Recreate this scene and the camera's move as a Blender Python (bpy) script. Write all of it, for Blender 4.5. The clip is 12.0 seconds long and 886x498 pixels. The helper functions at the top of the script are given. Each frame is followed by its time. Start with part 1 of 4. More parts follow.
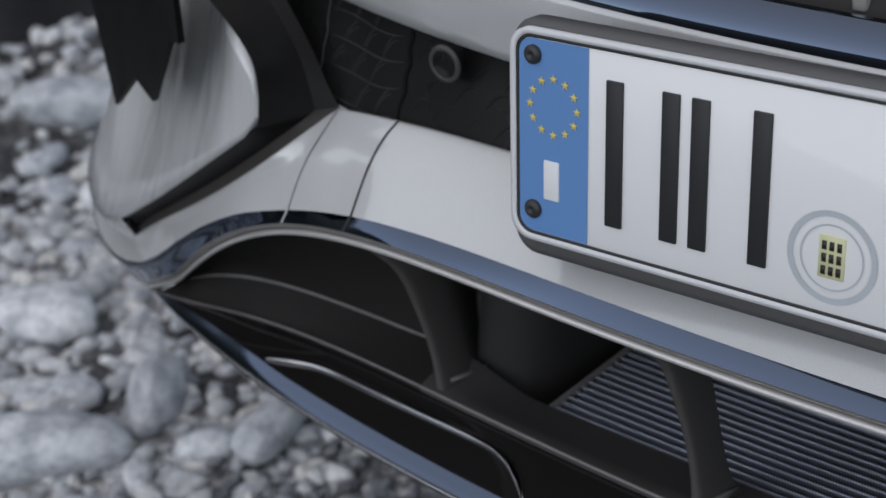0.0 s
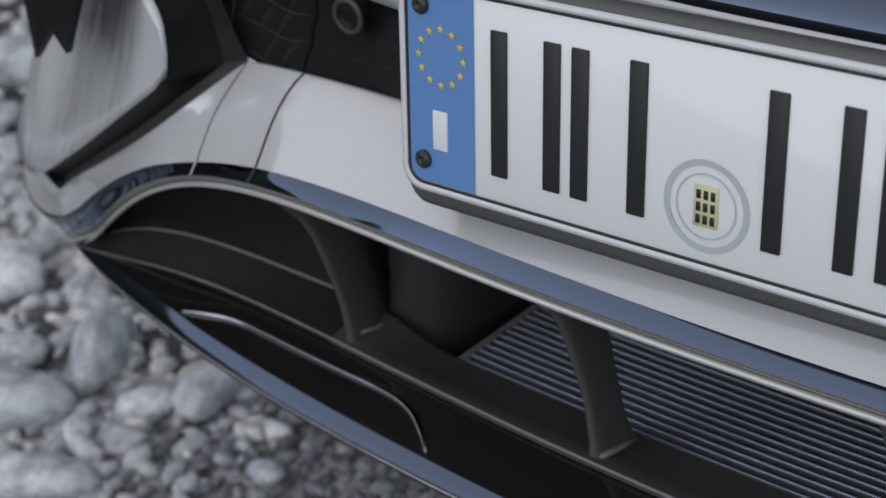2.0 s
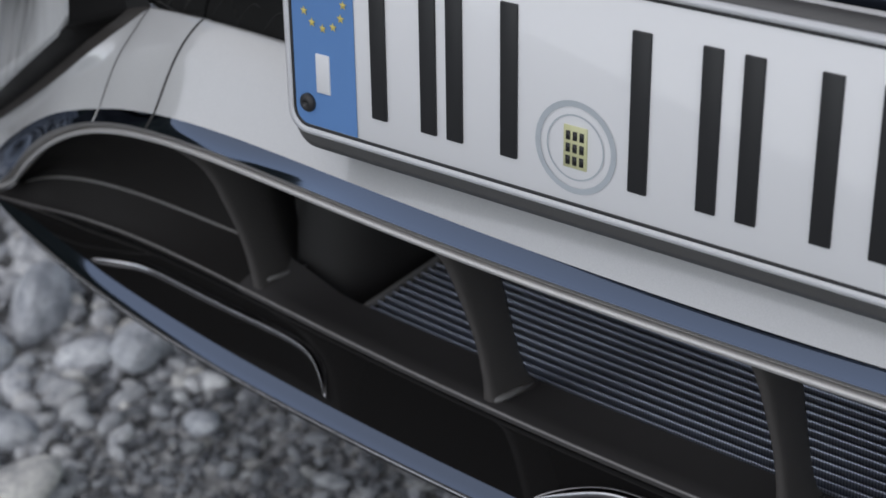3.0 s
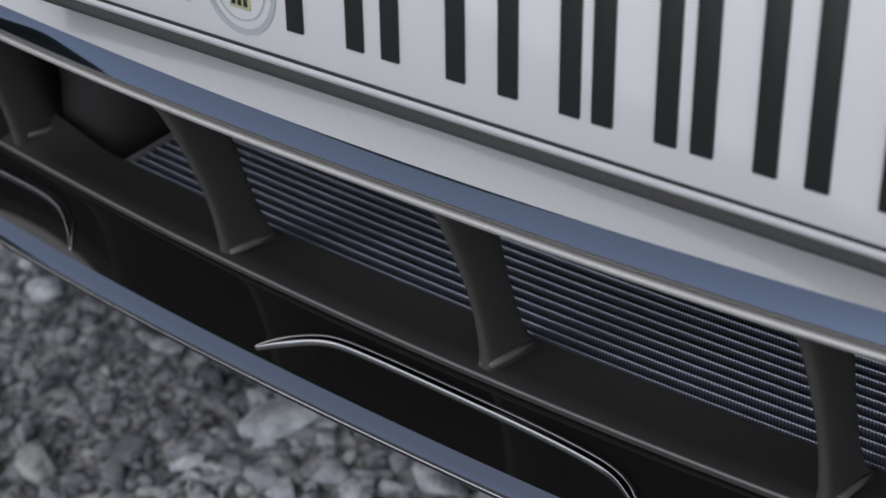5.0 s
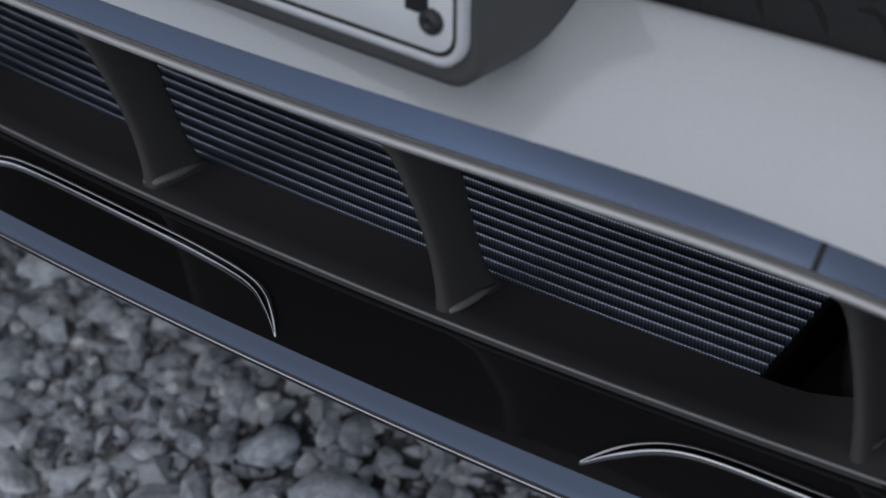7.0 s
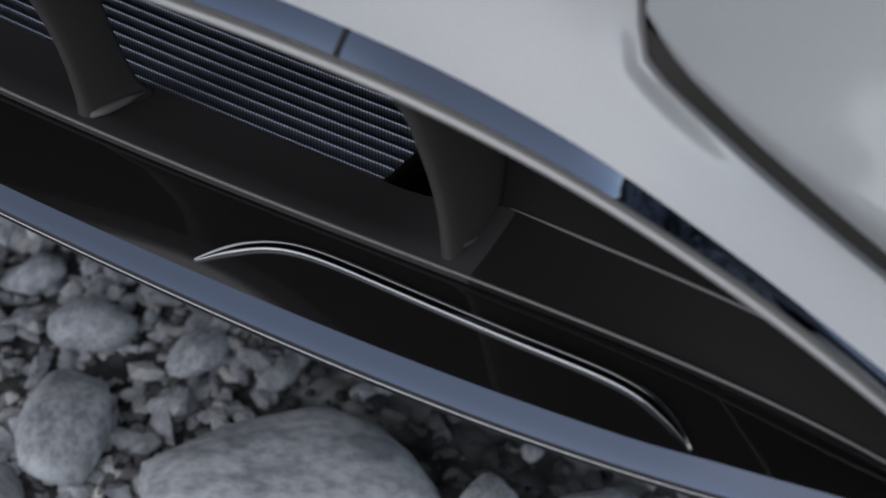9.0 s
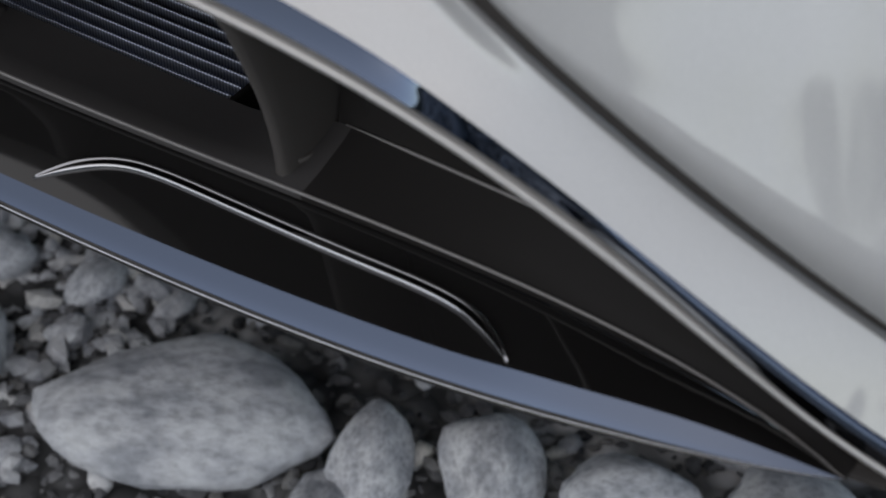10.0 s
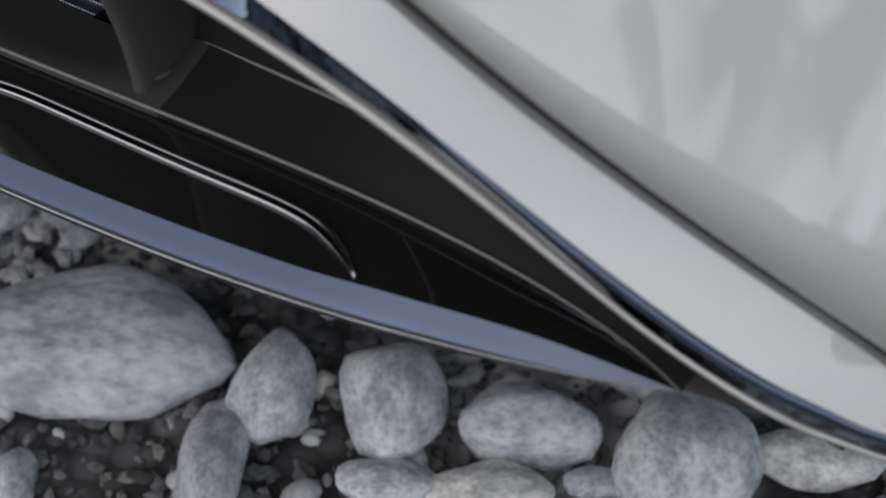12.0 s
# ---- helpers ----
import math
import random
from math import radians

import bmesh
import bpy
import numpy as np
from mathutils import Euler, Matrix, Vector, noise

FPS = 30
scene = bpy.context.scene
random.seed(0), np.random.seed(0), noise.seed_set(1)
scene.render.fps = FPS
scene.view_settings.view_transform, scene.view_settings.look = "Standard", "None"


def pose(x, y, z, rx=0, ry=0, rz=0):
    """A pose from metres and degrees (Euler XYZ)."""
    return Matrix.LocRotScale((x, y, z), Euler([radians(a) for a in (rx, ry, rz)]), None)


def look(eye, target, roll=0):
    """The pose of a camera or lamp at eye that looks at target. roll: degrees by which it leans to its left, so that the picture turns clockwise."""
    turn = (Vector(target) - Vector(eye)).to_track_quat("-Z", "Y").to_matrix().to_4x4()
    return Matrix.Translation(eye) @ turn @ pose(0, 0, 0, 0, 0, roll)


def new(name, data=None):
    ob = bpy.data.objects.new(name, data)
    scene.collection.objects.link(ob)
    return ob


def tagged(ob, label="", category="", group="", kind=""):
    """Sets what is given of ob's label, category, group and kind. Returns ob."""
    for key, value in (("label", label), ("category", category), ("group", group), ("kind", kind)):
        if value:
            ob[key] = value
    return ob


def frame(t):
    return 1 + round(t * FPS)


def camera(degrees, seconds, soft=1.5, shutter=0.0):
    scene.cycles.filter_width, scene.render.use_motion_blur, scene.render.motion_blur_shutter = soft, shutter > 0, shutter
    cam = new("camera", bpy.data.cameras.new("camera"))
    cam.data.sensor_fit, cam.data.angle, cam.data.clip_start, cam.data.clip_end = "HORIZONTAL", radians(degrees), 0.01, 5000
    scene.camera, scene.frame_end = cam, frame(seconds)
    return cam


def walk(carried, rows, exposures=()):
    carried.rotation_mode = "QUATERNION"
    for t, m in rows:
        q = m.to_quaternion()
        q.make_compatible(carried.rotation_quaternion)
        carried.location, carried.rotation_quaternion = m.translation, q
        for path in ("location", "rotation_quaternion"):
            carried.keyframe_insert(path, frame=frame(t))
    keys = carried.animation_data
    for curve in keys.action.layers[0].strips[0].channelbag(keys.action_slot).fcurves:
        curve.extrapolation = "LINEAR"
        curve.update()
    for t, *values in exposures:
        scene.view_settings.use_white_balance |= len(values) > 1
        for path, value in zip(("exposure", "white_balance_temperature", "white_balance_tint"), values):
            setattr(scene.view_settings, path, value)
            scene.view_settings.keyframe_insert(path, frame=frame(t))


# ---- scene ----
cam = camera(29.66, 12.0, soft=1.6)
cam.data.dof.use_dof = True
cam.data.dof.focus_distance = 0.80
cam.data.dof.aperture_fstop = 11.0

walk(cam, [
    (0.0, pose(0.2431, -0.5844, 1.0022, 61.498, 6.502, 40.001)),
    (0.5, pose(0.2454, -0.5824, 1.0007, 61.380, 6.367, 39.942)),
    (1.0, pose(0.2547, -0.5777, 0.9987, 61.180, 6.305, 39.919)),
    (1.5, pose(0.2681, -0.5705, 0.9958, 60.847, 6.220, 39.866)),
    (2.0, pose(0.2861, -0.5599, 0.9919, 60.314, 6.068, 39.727)),
    (2.5, pose(0.3065, -0.5480, 0.9861, 59.729, 5.918, 39.539)),
    (2.7, pose(0.3159, -0.5421, 0.9837, 59.426, 5.892, 39.449)),
    (4.5, pose(0.4130, -0.4705, 0.9570, 55.972, 5.865, 38.847)),
    (5.0, pose(0.4445, -0.4496, 0.9474, 54.892, 5.823, 38.651)),
    (5.5, pose(0.4747, -0.4358, 0.9421, 53.799, 5.516, 38.250)),
    (6.0, pose(0.5075, -0.4186, 0.9336, 52.704, 5.120, 37.870)),
    (6.5, pose(0.5384, -0.4016, 0.9263, 51.615, 4.681, 37.555)),
    (7.0, pose(0.5745, -0.3865, 0.9210, 50.505, 4.305, 37.151)),
    (7.2, pose(0.5882, -0.3802, 0.9198, 50.005, 4.192, 36.977)),
    (8.8, pose(0.6952, -0.3293, 0.9004, 46.435, 2.871, 36.511)),
    (9.0, pose(0.7076, -0.3237, 0.8978, 46.029, 2.719, 36.298)),
    (9.5, pose(0.7361, -0.3086, 0.8924, 45.023, 2.467, 36.096)),
    (10.0, pose(0.7624, -0.2956, 0.8878, 44.127, 2.172, 35.920)),
    (10.5, pose(0.7834, -0.2842, 0.8840, 43.336, 2.110, 35.813)),
    (11.0, pose(0.7976, -0.2759, 0.8786, 42.807, 2.014, 35.624)),
    (11.5, pose(0.8010, -0.2736, 0.8762, 42.424, 1.716, 35.327)),
    (12.0, pose(0.8033, -0.2735, 0.8756, 42.258, 1.494, 35.198)),
], [(0.0, 0.99, 8400, 13), (5.5, 0.96, 8600, 14), (7.0, 0.56, 7950, 13), (9.0, 0.68, 8350, 13), (10.5, 0.86, 9000, 14), (12.0, 0.94, 9050, 14)])

# ---- world and light: a pale overcast evening ----
SUN_EL, SUN_ROT = radians(34), radians(188)
world = bpy.data.worlds.new("world")
scene.world = world
world.use_nodes = True
wn, wl = world.node_tree.nodes, world.node_tree.links
sky = wn.new("ShaderNodeTexSky")
sky.sky_type = "NISHITA"
sky.sun_disc = False
sky.sun_elevation, sky.sun_rotation = SUN_EL, SUN_ROT
sky.air_density, sky.dust_density, sky.ozone_density = 0.8, 0.12, 1.4
wn["Background"].inputs["Strength"].default_value = 0.105
wl.new(sky.outputs["Color"], wn["Background"].inputs["Color"])

sun = new("sun", bpy.data.lights.new("sun", "SUN"))
sun.data.energy, sun.data.angle, sun.data.color = 0.75, radians(150), (0.94, 0.965, 0.94)
sun.matrix_world = look((5 * math.sin(SUN_ROT), 5 * math.cos(SUN_ROT), 5 * math.tan(SUN_EL)), (0, 0, 0))


# ---- materials ----
def shader(name, colour, rough=0.5, metal=0.0, coat=0.0, coat_rough=0.05, spec=0.5):
    m = bpy.data.materials.new(name)
    m.use_nodes = True
    b = m.node_tree.nodes["Principled BSDF"]
    b.inputs["Base Color"].default_value = (*colour, 1)
    b.inputs["Roughness"].default_value = rough
    b.inputs["Metallic"].default_value = metal
    b.inputs["Coat Weight"].default_value = coat
    b.inputs["Coat Roughness"].default_value = coat_rough
    b.inputs["Coat IOR"].default_value = 1.8
    b.inputs["Specular IOR Level"].default_value = spec
    return m, m.node_tree, b


def noise_tex(nt, scale, detail=4.0, rough=0.55, coords="Object"):
    tc, n = nt.nodes.new("ShaderNodeTexCoord"), nt.nodes.new("ShaderNodeTexNoise")
    n.inputs["Scale"].default_value, n.inputs["Detail"].default_value = scale, detail
    n.inputs["Roughness"].default_value = rough
    nt.links.new(tc.outputs[coords], n.inputs["Vector"])
    return n


def ramp(nt, src, stops):
    r = nt.nodes.new("ShaderNodeValToRGB")
    while len(r.color_ramp.elements) < len(stops):
        r.color_ramp.elements.new(0.5)
    for e, (p, c) in zip(r.color_ramp.elements, stops):
        e.position = p
        e.color = (*c, 1) if isinstance(c, tuple) else (c, c, c, 1)
    nt.links.new(src, r.inputs["Fac"])
    return r


def bump(nt, src, b, strength=0.2, distance=0.001):
    n = nt.nodes.new("ShaderNodeBump")
    n.inputs["Strength"].default_value, n.inputs["Distance"].default_value = strength, distance
    nt.links.new(src, n.inputs["Height"])
    nt.links.new(n.outputs["Normal"], b.inputs["Normal"])
    return n


def mix_rgb(nt, fac, a, b_, mode="MIX"):
    m = nt.nodes.new("ShaderNodeMix")
    m.data_type, m.blend_type = "RGBA", mode
    if isinstance(fac, float):
        m.inputs["Factor"].default_value = fac
    else:
        nt.links.new(fac, m.inputs["Factor"])
    for sock, v in ((m.inputs["A"], a), (m.inputs["B"], b_)):
        if isinstance(v, tuple):
            sock.default_value = (*v, 1)
        else:
            nt.links.new(v, sock)
    return m.outputs["Result"]


def plastic(name, colour, rough, grain=900.0, strength=0.15, spec=0.5):
    m, nt, b = shader(name, colour, rough, spec=spec)
    g = noise_tex(nt, grain, 2.0)
    bump(nt, g.outputs["Fac"], b, strength, 0.0006)
    d = noise_tex(nt, 14.0, 5.0)
    r = ramp(nt, d.outputs["Fac"], [(0.3, max(0.0, rough - 0.06)), (0.7, min(1.0, rough + 0.08))])
    nt.links.new(r.outputs["Color"], b.inputs["Roughness"])
    return m


def glossy(name, colour, rough, metal, coat=0.0, dust=0.04):
    m, nt, b = shader(name, colour, rough, metal, coat)
    d = noise_tex(nt, 35.0, 6.0)
    r = ramp(nt, d.outputs["Fac"], [(0.35, rough), (0.75, rough + dust)])
    nt.links.new(r.outputs["Color"], b.inputs["Roughness"])
    return m


def car_paint(name, ripple, haze):
    m, nt, b = shader(name, (0.56, 0.565, 0.57), 0.30, 0.10, 1.0, 0.03)
    b.inputs["Coat IOR"].default_value = 1.7
    n = noise_tex(nt, 2600.0, 1.0)
    r = ramp(nt, n.outputs["Fac"], [(0.4, (0.57, 0.575, 0.575)), (0.6, (0.64, 0.642, 0.642))])
    nt.links.new(r.outputs["Color"], b.inputs["Base Color"])
    d = noise_tex(nt, 9.0, 6.0)
    q = ramp(nt, d.outputs["Fac"], [(0.4, haze), (0.8, haze + 0.03)])
    nt.links.new(q.outputs["Color"], b.inputs["Coat Roughness"])
    w = noise_tex(nt, 1.0, 1.5, 0.4)
    w.inputs["Distortion"].default_value = 1.3
    mp = nt.nodes.new("ShaderNodeMapping")
    mp.inputs["Scale"].default_value = (18.0, 12.0, 2.0)
    mp.inputs["Rotation"].default_value = (0.0, 0.45, 0.0)
    nt.links.new(w.inputs["Vector"].links[0].from_socket, mp.inputs["Vector"])
    nt.links.new(mp.outputs["Vector"], w.inputs["Vector"])
    r = ramp(nt, w.outputs["Fac"], [(0.30, 0.0), (0.70, 1.0)])
    n = nt.nodes.new("ShaderNodeBump")
    n.inputs["Strength"].default_value, n.inputs["Distance"].default_value = 1.0, ripple
    nt.links.new(r.outputs["Color"], n.inputs["Height"])
    nt.links.new(n.outputs["Normal"], b.inputs["Coat Normal"])
    return m


def stone_material(name, dark, light, vein=0.5, scale=1.0, relief=0.02, low=0.62, mean=0.94, top=1.12):
    m, nt, b = shader(name, light, 0.85, spec=0.3)
    info = nt.nodes.new("ShaderNodeObjectInfo")
    geo = nt.nodes.new("ShaderNodeNewGeometry")
    add = nt.nodes.new("ShaderNodeMath")
    add.operation = "FRACT"
    s = nt.nodes.new("ShaderNodeMath")
    nt.links.new(info.outputs["Random"], s.inputs[0])
    nt.links.new(geo.outputs["Random Per Island"], s.inputs[1])
    nt.links.new(s.outputs[0], add.inputs[0])
    tone = ramp(nt, add.outputs[0], [(0.0, dark), (0.45, tuple(0.5 * (p + q) for p, q in zip(dark, light))),
                                     (0.8, light), (1.0, (light[0] * 1.10, light[1] * 1.05, light[2] * 0.96))])
    big = noise_tex(nt, 1.1 * scale, 3.5, 0.55)
    patch = ramp(nt, big.outputs["Fac"], [(0.36, (low, low * 1.02, low * 1.06)), (0.5, (mean, mean, mean * 1.01)), (0.62, (top, top, top * 0.99))])
    mid = noise_tex(nt, 4.5 * scale, 4.0, 0.6)
    blot = ramp(nt, mid.outputs["Fac"], [(0.34, 0.80), (0.5, 1.0), (0.66, 1.10)])
    fine = noise_tex(nt, 26.0 * scale, 4.0, 0.7)
    speck = ramp(nt, fine.outputs["Fac"], [(0.3, 0.93), (0.55, 1.0), (0.8, 1.05)])
    c = mix_rgb(nt, 1.0, tone.outputs["Color"], patch.outputs["Color"], "MULTIPLY")
    c = mix_rgb(nt, 1.0, c, blot.outputs["Color"], "MULTIPLY")
    c = mix_rgb(nt, 1.0, c, speck.outputs["Color"], "MULTIPLY")
    if vein:
        ridge = noise_tex(nt, 0.8 * scale, 2.0, 0.5)
        v = ramp(nt, ridge.outputs["Fac"], [(0.485, 0.0), (0.5, vein), (0.515, 0.0)])
        c = mix_rgb(nt, v.outputs["Color"], c, (0.72, 0.72, 0.71))
    nt.links.new(c, b.inputs["Base Color"])
    bump(nt, mid.outputs["Fac"], b, 0.2, relief / scale)
    return m


PAINT = car_paint("white_paint", 0.0003, 0.02)
CORNER_PAINT = car_paint("corner_paint", 0.0040, 0.11)
# neutral chrome tinted dark blue: the reflected sky is partly in the colour
SKY_CHROME = glossy("chrome", (0.105, 0.138, 0.195), 0.04, 1.0, dust=0.05)
SATIN_SILVER = glossy("satin_silver", (0.62, 0.60, 0.585), 0.38, 0.5)
ROLL_SILVER = glossy("roll_silver", (0.42, 0.405, 0.39), 0.30, 0.85)
# dark blue sky reflection put into the metal's colour
SKY_DARK_CHROME = glossy("sky_dark_chrome", (0.100, 0.126, 0.172), 0.06, 1.0, dust=0.05)
GLOSS_BLACK = glossy("gloss_black", (0.015, 0.0142, 0.014), 0.05, 0.0, 0.35)
SATIN_BLACK = plastic("satin_black_plastic", (0.048, 0.042, 0.039), 0.5, spec=0.28)
TRIM_BLACK = plastic("trim_black", (0.010, 0.0092, 0.009), 0.36, spec=0.16)
FIN_BLACK = plastic("fin_black", (0.006, 0.006, 0.006), 0.5, spec=0.1)
# pale colours for highlights painted along black plastic edges
EDGE_GLINT = plastic("edge_glint", (0.26, 0.248, 0.24), 0.35)
EDGE_SHEEN = plastic("edge_sheen", (0.22, 0.212, 0.205), 0.38)
# intake plastic again, darkened to carry the shade of the outer pockets
POCKET_SHADE = plastic("pocket_shade", (0.021, 0.019, 0.0182), 0.6, spec=0.15)
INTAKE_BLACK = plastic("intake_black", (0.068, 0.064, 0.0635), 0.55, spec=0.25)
DUCT_BLACK = plastic("duct_black", (0.030, 0.028, 0.0275), 0.45, spec=0.3)
GRILLE_BLACK = plastic("grille_black", (0.013, 0.0128, 0.0125), 0.26, 300.0, 0.05, 0.16)
SENSOR_GREY = plastic("sensor_grey", (0.055, 0.054, 0.053), 0.4)
MATT_BLACK = plastic("matt_black_plastic", (0.012, 0.012, 0.012), 0.6)
RIB_BLACK = plastic("rib_black", (0.088, 0.080, 0.076), 0.55, spec=0.3)
HOLDER = plastic("holder_plastic", (0.105, 0.102, 0.100), 0.5, spec=0.4)
SCREW_BLACK = plastic("screw_black", (0.03, 0.03, 0.032), 0.4)
# for sheets added behind openings; unlit depth put into the colour
CAVITY_SHADE = plastic("cavity_shade", (0.024, 0.022, 0.021), 0.8)
PLATE_WHITE = glossy("plate_white", (0.86, 0.855, 0.86), 0.3, 0.0)
PLATE_BLUE = glossy("plate_blue", (0.115, 0.285, 0.59), 0.3, 0.0)
PLATE_INK = glossy("plate_ink", (0.022, 0.022, 0.023), 0.45, 0.0)
PLATE_RIM = glossy("plate_rim", (0.72, 0.72, 0.735), 0.4, 0.0)
STAR_YELLOW = glossy("star_yellow", (0.72, 0.58, 0.16), 0.4, 0.0)
SEAL_GREY = glossy("seal_grey", (0.50, 0.54, 0.57), 0.4, 0.0)
SEAL_YELLOW = glossy("seal_yellow", (0.66, 0.65, 0.38), 0.4, 0.0)
RUBBER = plastic("rubber", (0.015, 0.015, 0.015), 0.75)


def fin_material():
    m, nt, b = shader("radiator_fins", (0.10, 0.11, 0.14), 0.4, 0.7)
    tc, mp, w = nt.nodes.new("ShaderNodeTexCoord"), nt.nodes.new("ShaderNodeMapping"), nt.nodes.new("ShaderNodeTexWave")
    mp.inputs["Scale"].default_value = (1, 0, 0)
    w.inputs["Scale"].default_value = 160.0
    nt.links.new(tc.outputs["Object"], mp.inputs["Vector"])
    nt.links.new(mp.outputs["Vector"], w.inputs["Vector"])
    r = ramp(nt, w.outputs["Fac"], [(0.2, (0.08, 0.095, 0.14)), (0.9, (0.24, 0.285, 0.40))])
    nt.links.new(r.outputs["Color"], b.inputs["Base Color"])
    bump(nt, w.outputs["Fac"], b, 0.3, 0.001)
    return m


def ridge_material():
    m, nt, b = shader("ridge_metal", (0.6, 0.63, 0.68), 0.45, 0.9)
    tc, mp, w = nt.nodes.new("ShaderNodeTexCoord"), nt.nodes.new("ShaderNodeMapping"), nt.nodes.new("ShaderNodeTexWave")
    mp.inputs["Scale"].default_value = (1, 0, 0)
    w.inputs["Scale"].default_value = 170.0
    nt.links.new(tc.outputs["Object"], mp.inputs["Vector"])
    nt.links.new(mp.outputs["Vector"], w.inputs["Vector"])
    r = ramp(nt, w.outputs["Fac"], [(0.15, (0.21, 0.235, 0.29)), (0.7, (0.43, 0.47, 0.55))])
    nt.links.new(r.outputs["Color"], b.inputs["Base Color"])
    bump(nt, w.outputs["Fac"], b, 0.2, 0.0006)
    return m


FINS = fin_material()
RIDGE_METAL = ridge_material()
STONE = stone_material("river_stone", (0.525, 0.545, 0.575), (0.755, 0.765, 0.78), 0.25, 2.2, low=0.66, mean=0.97, top=1.18)
PEBBLE = stone_material("pebble", (0.46, 0.47, 0.485), (0.76, 0.76, 0.76), 0.0, 40.0)
SHORE = stone_material("shore_stone", (0.34, 0.35, 0.36), (0.72, 0.72, 0.715), 0.0, 1.6, low=0.4, mean=0.7)
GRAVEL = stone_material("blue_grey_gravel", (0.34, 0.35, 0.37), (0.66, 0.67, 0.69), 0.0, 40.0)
FINE_GRAVEL = stone_material("fine_gravel", (0.14, 0.145, 0.155), (0.38, 0.39, 0.405), 0.0, 40.0)
DARK_SHARD = stone_material("dark_shard", (0.20, 0.205, 0.215), (0.44, 0.45, 0.465), 0.2)
# dry gravel in dark tones that hold the shade between stones
GAP_SHADE_GRAVEL = stone_material("damp_gravel", (0.06, 0.06, 0.063), (0.24, 0.24, 0.245), 0.0, 40.0)
SHARD = stone_material("blue_grey_shard", (0.40, 0.41, 0.43), (0.67, 0.68, 0.70), 0.2)


def bank_material():
    m, nt, b = shader("bank_gravel", (0.1, 0.1, 0.1), 0.9, spec=0.2)
    patch = noise_tex(nt, 2.2, 6.0, 0.6)
    tone = ramp(nt, patch.outputs["Fac"], [(0.45, (0.12, 0.12, 0.122)), (0.5, (0.42, 0.42, 0.417)), (0.55, (0.70, 0.695, 0.69))])
    cells = nt.nodes.new("ShaderNodeTexVoronoi")
    cells.inputs["Scale"].default_value = 38.0
    tc = nt.nodes.new("ShaderNodeTexCoord")
    nt.links.new(tc.outputs["Object"], cells.inputs["Vector"])
    grit = ramp(nt, cells.outputs["Distance"], [(0.0, 1.25), (0.35, 1.0), (0.7, 0.45)])
    c = mix_rgb(nt, 1.0, tone.outputs["Color"], grit.outputs["Color"], "MULTIPLY")
    nt.links.new(c, b.inputs["Base Color"])
    bump(nt, grit.outputs["Color"], b, 0.8, 0.01)
    return m


SOIL = bank_material()
# near-black, with the background's darkness put into the colour
DARK_FILL = stone_material("dark_fill", (0.015, 0.015, 0.017), (0.03, 0.03, 0.032), 0.0, 3.0)


def hill_material():
    m, nt, b = shader("wooded_hill", (0.05, 0.06, 0.045), 0.9)
    n = noise_tex(nt, 0.06, 8.0, 0.65)
    r = ramp(nt, n.outputs["Fac"], [(0.35, (0.03, 0.038, 0.03)), (0.55, (0.07, 0.075, 0.055)), (0.75, (0.16, 0.14, 0.11))])
    nt.links.new(r.outputs["Color"], b.inputs["Base Color"])
    return m


HILL = hill_material()


# ---- building helpers ----
def part(name, bm, material, parent=None, label="", smooth=True):
    me = bpy.data.meshes.new(name)
    bm.normal_update()
    bm.to_mesh(me)
    bm.free()
    for p in me.polygons:
        p.use_smooth = smooth
    me.materials.append(material)
    ob = new(name, me)
    ob.parent = parent
    return tagged(ob, label)


def even(c, x, s):
    return sum(k * (x / s) ** (2 * i) for i, k in enumerate(c))


# fitted lines of the bumper, even in x: depth and height by powers of (x / reach)^2
LINES = {
    "lip": (0.66, [-0.00847, 0.07269, -0.07008, 0.06006], [0.386, -0.03955, 0.11417, -0.04625]),
    "ledge": (0.66, [0.00217, 0.07827, -0.08372, 0.0661], [0.39273, -0.0321, 0.12002, -0.06252]),
    "shelf": (0.68, [0.04529, 0.01924, 0.13241, -0.14368], [0.40321, 0.04509, -0.09272, 0.0475]),
    "line": (0.75, [0.00649, -0.04345, 0.43221, -0.61663, 0.34261], [0.53308, 0.0812, -0.01298, -0.93557, 0.70511]),
    "strip": (0.75, [0.01426, -0.03336, 0.19331, -0.13259, 0.04368], [0.54876, 0.11078, -0.06954, -0.8875, 0.72074]),
    "paneltop": (0.47, [0.05986, 0.01641, 0.00565], [0.58986, 0.02842, -0.03008]),
    "groovelow": (0.8, [0.07924, -0.21445, 0.41757, -0.16738, 0.00094], [0.82191, -0.96235, 0.86772, -0.25804, -0.10962]),
    "grooveup": (0.8, [0.07796, -0.25784, 0.46109, -0.1132, -0.07094], [0.78823, -0.6392, 0.31786, -0.0482, -0.01454]),
    "crease": (0.68, [0.06987, 0.16456, -0.27885, 0.11641], [0.46553, -0.32031, 0.70417, -0.4539]),
}


def smooth01(a, b, x):
    t = min(1.0, max(0.0, (x - a) / (b - a)))
    return t * t * (3 - 2 * t)


TIP_X = 0.658


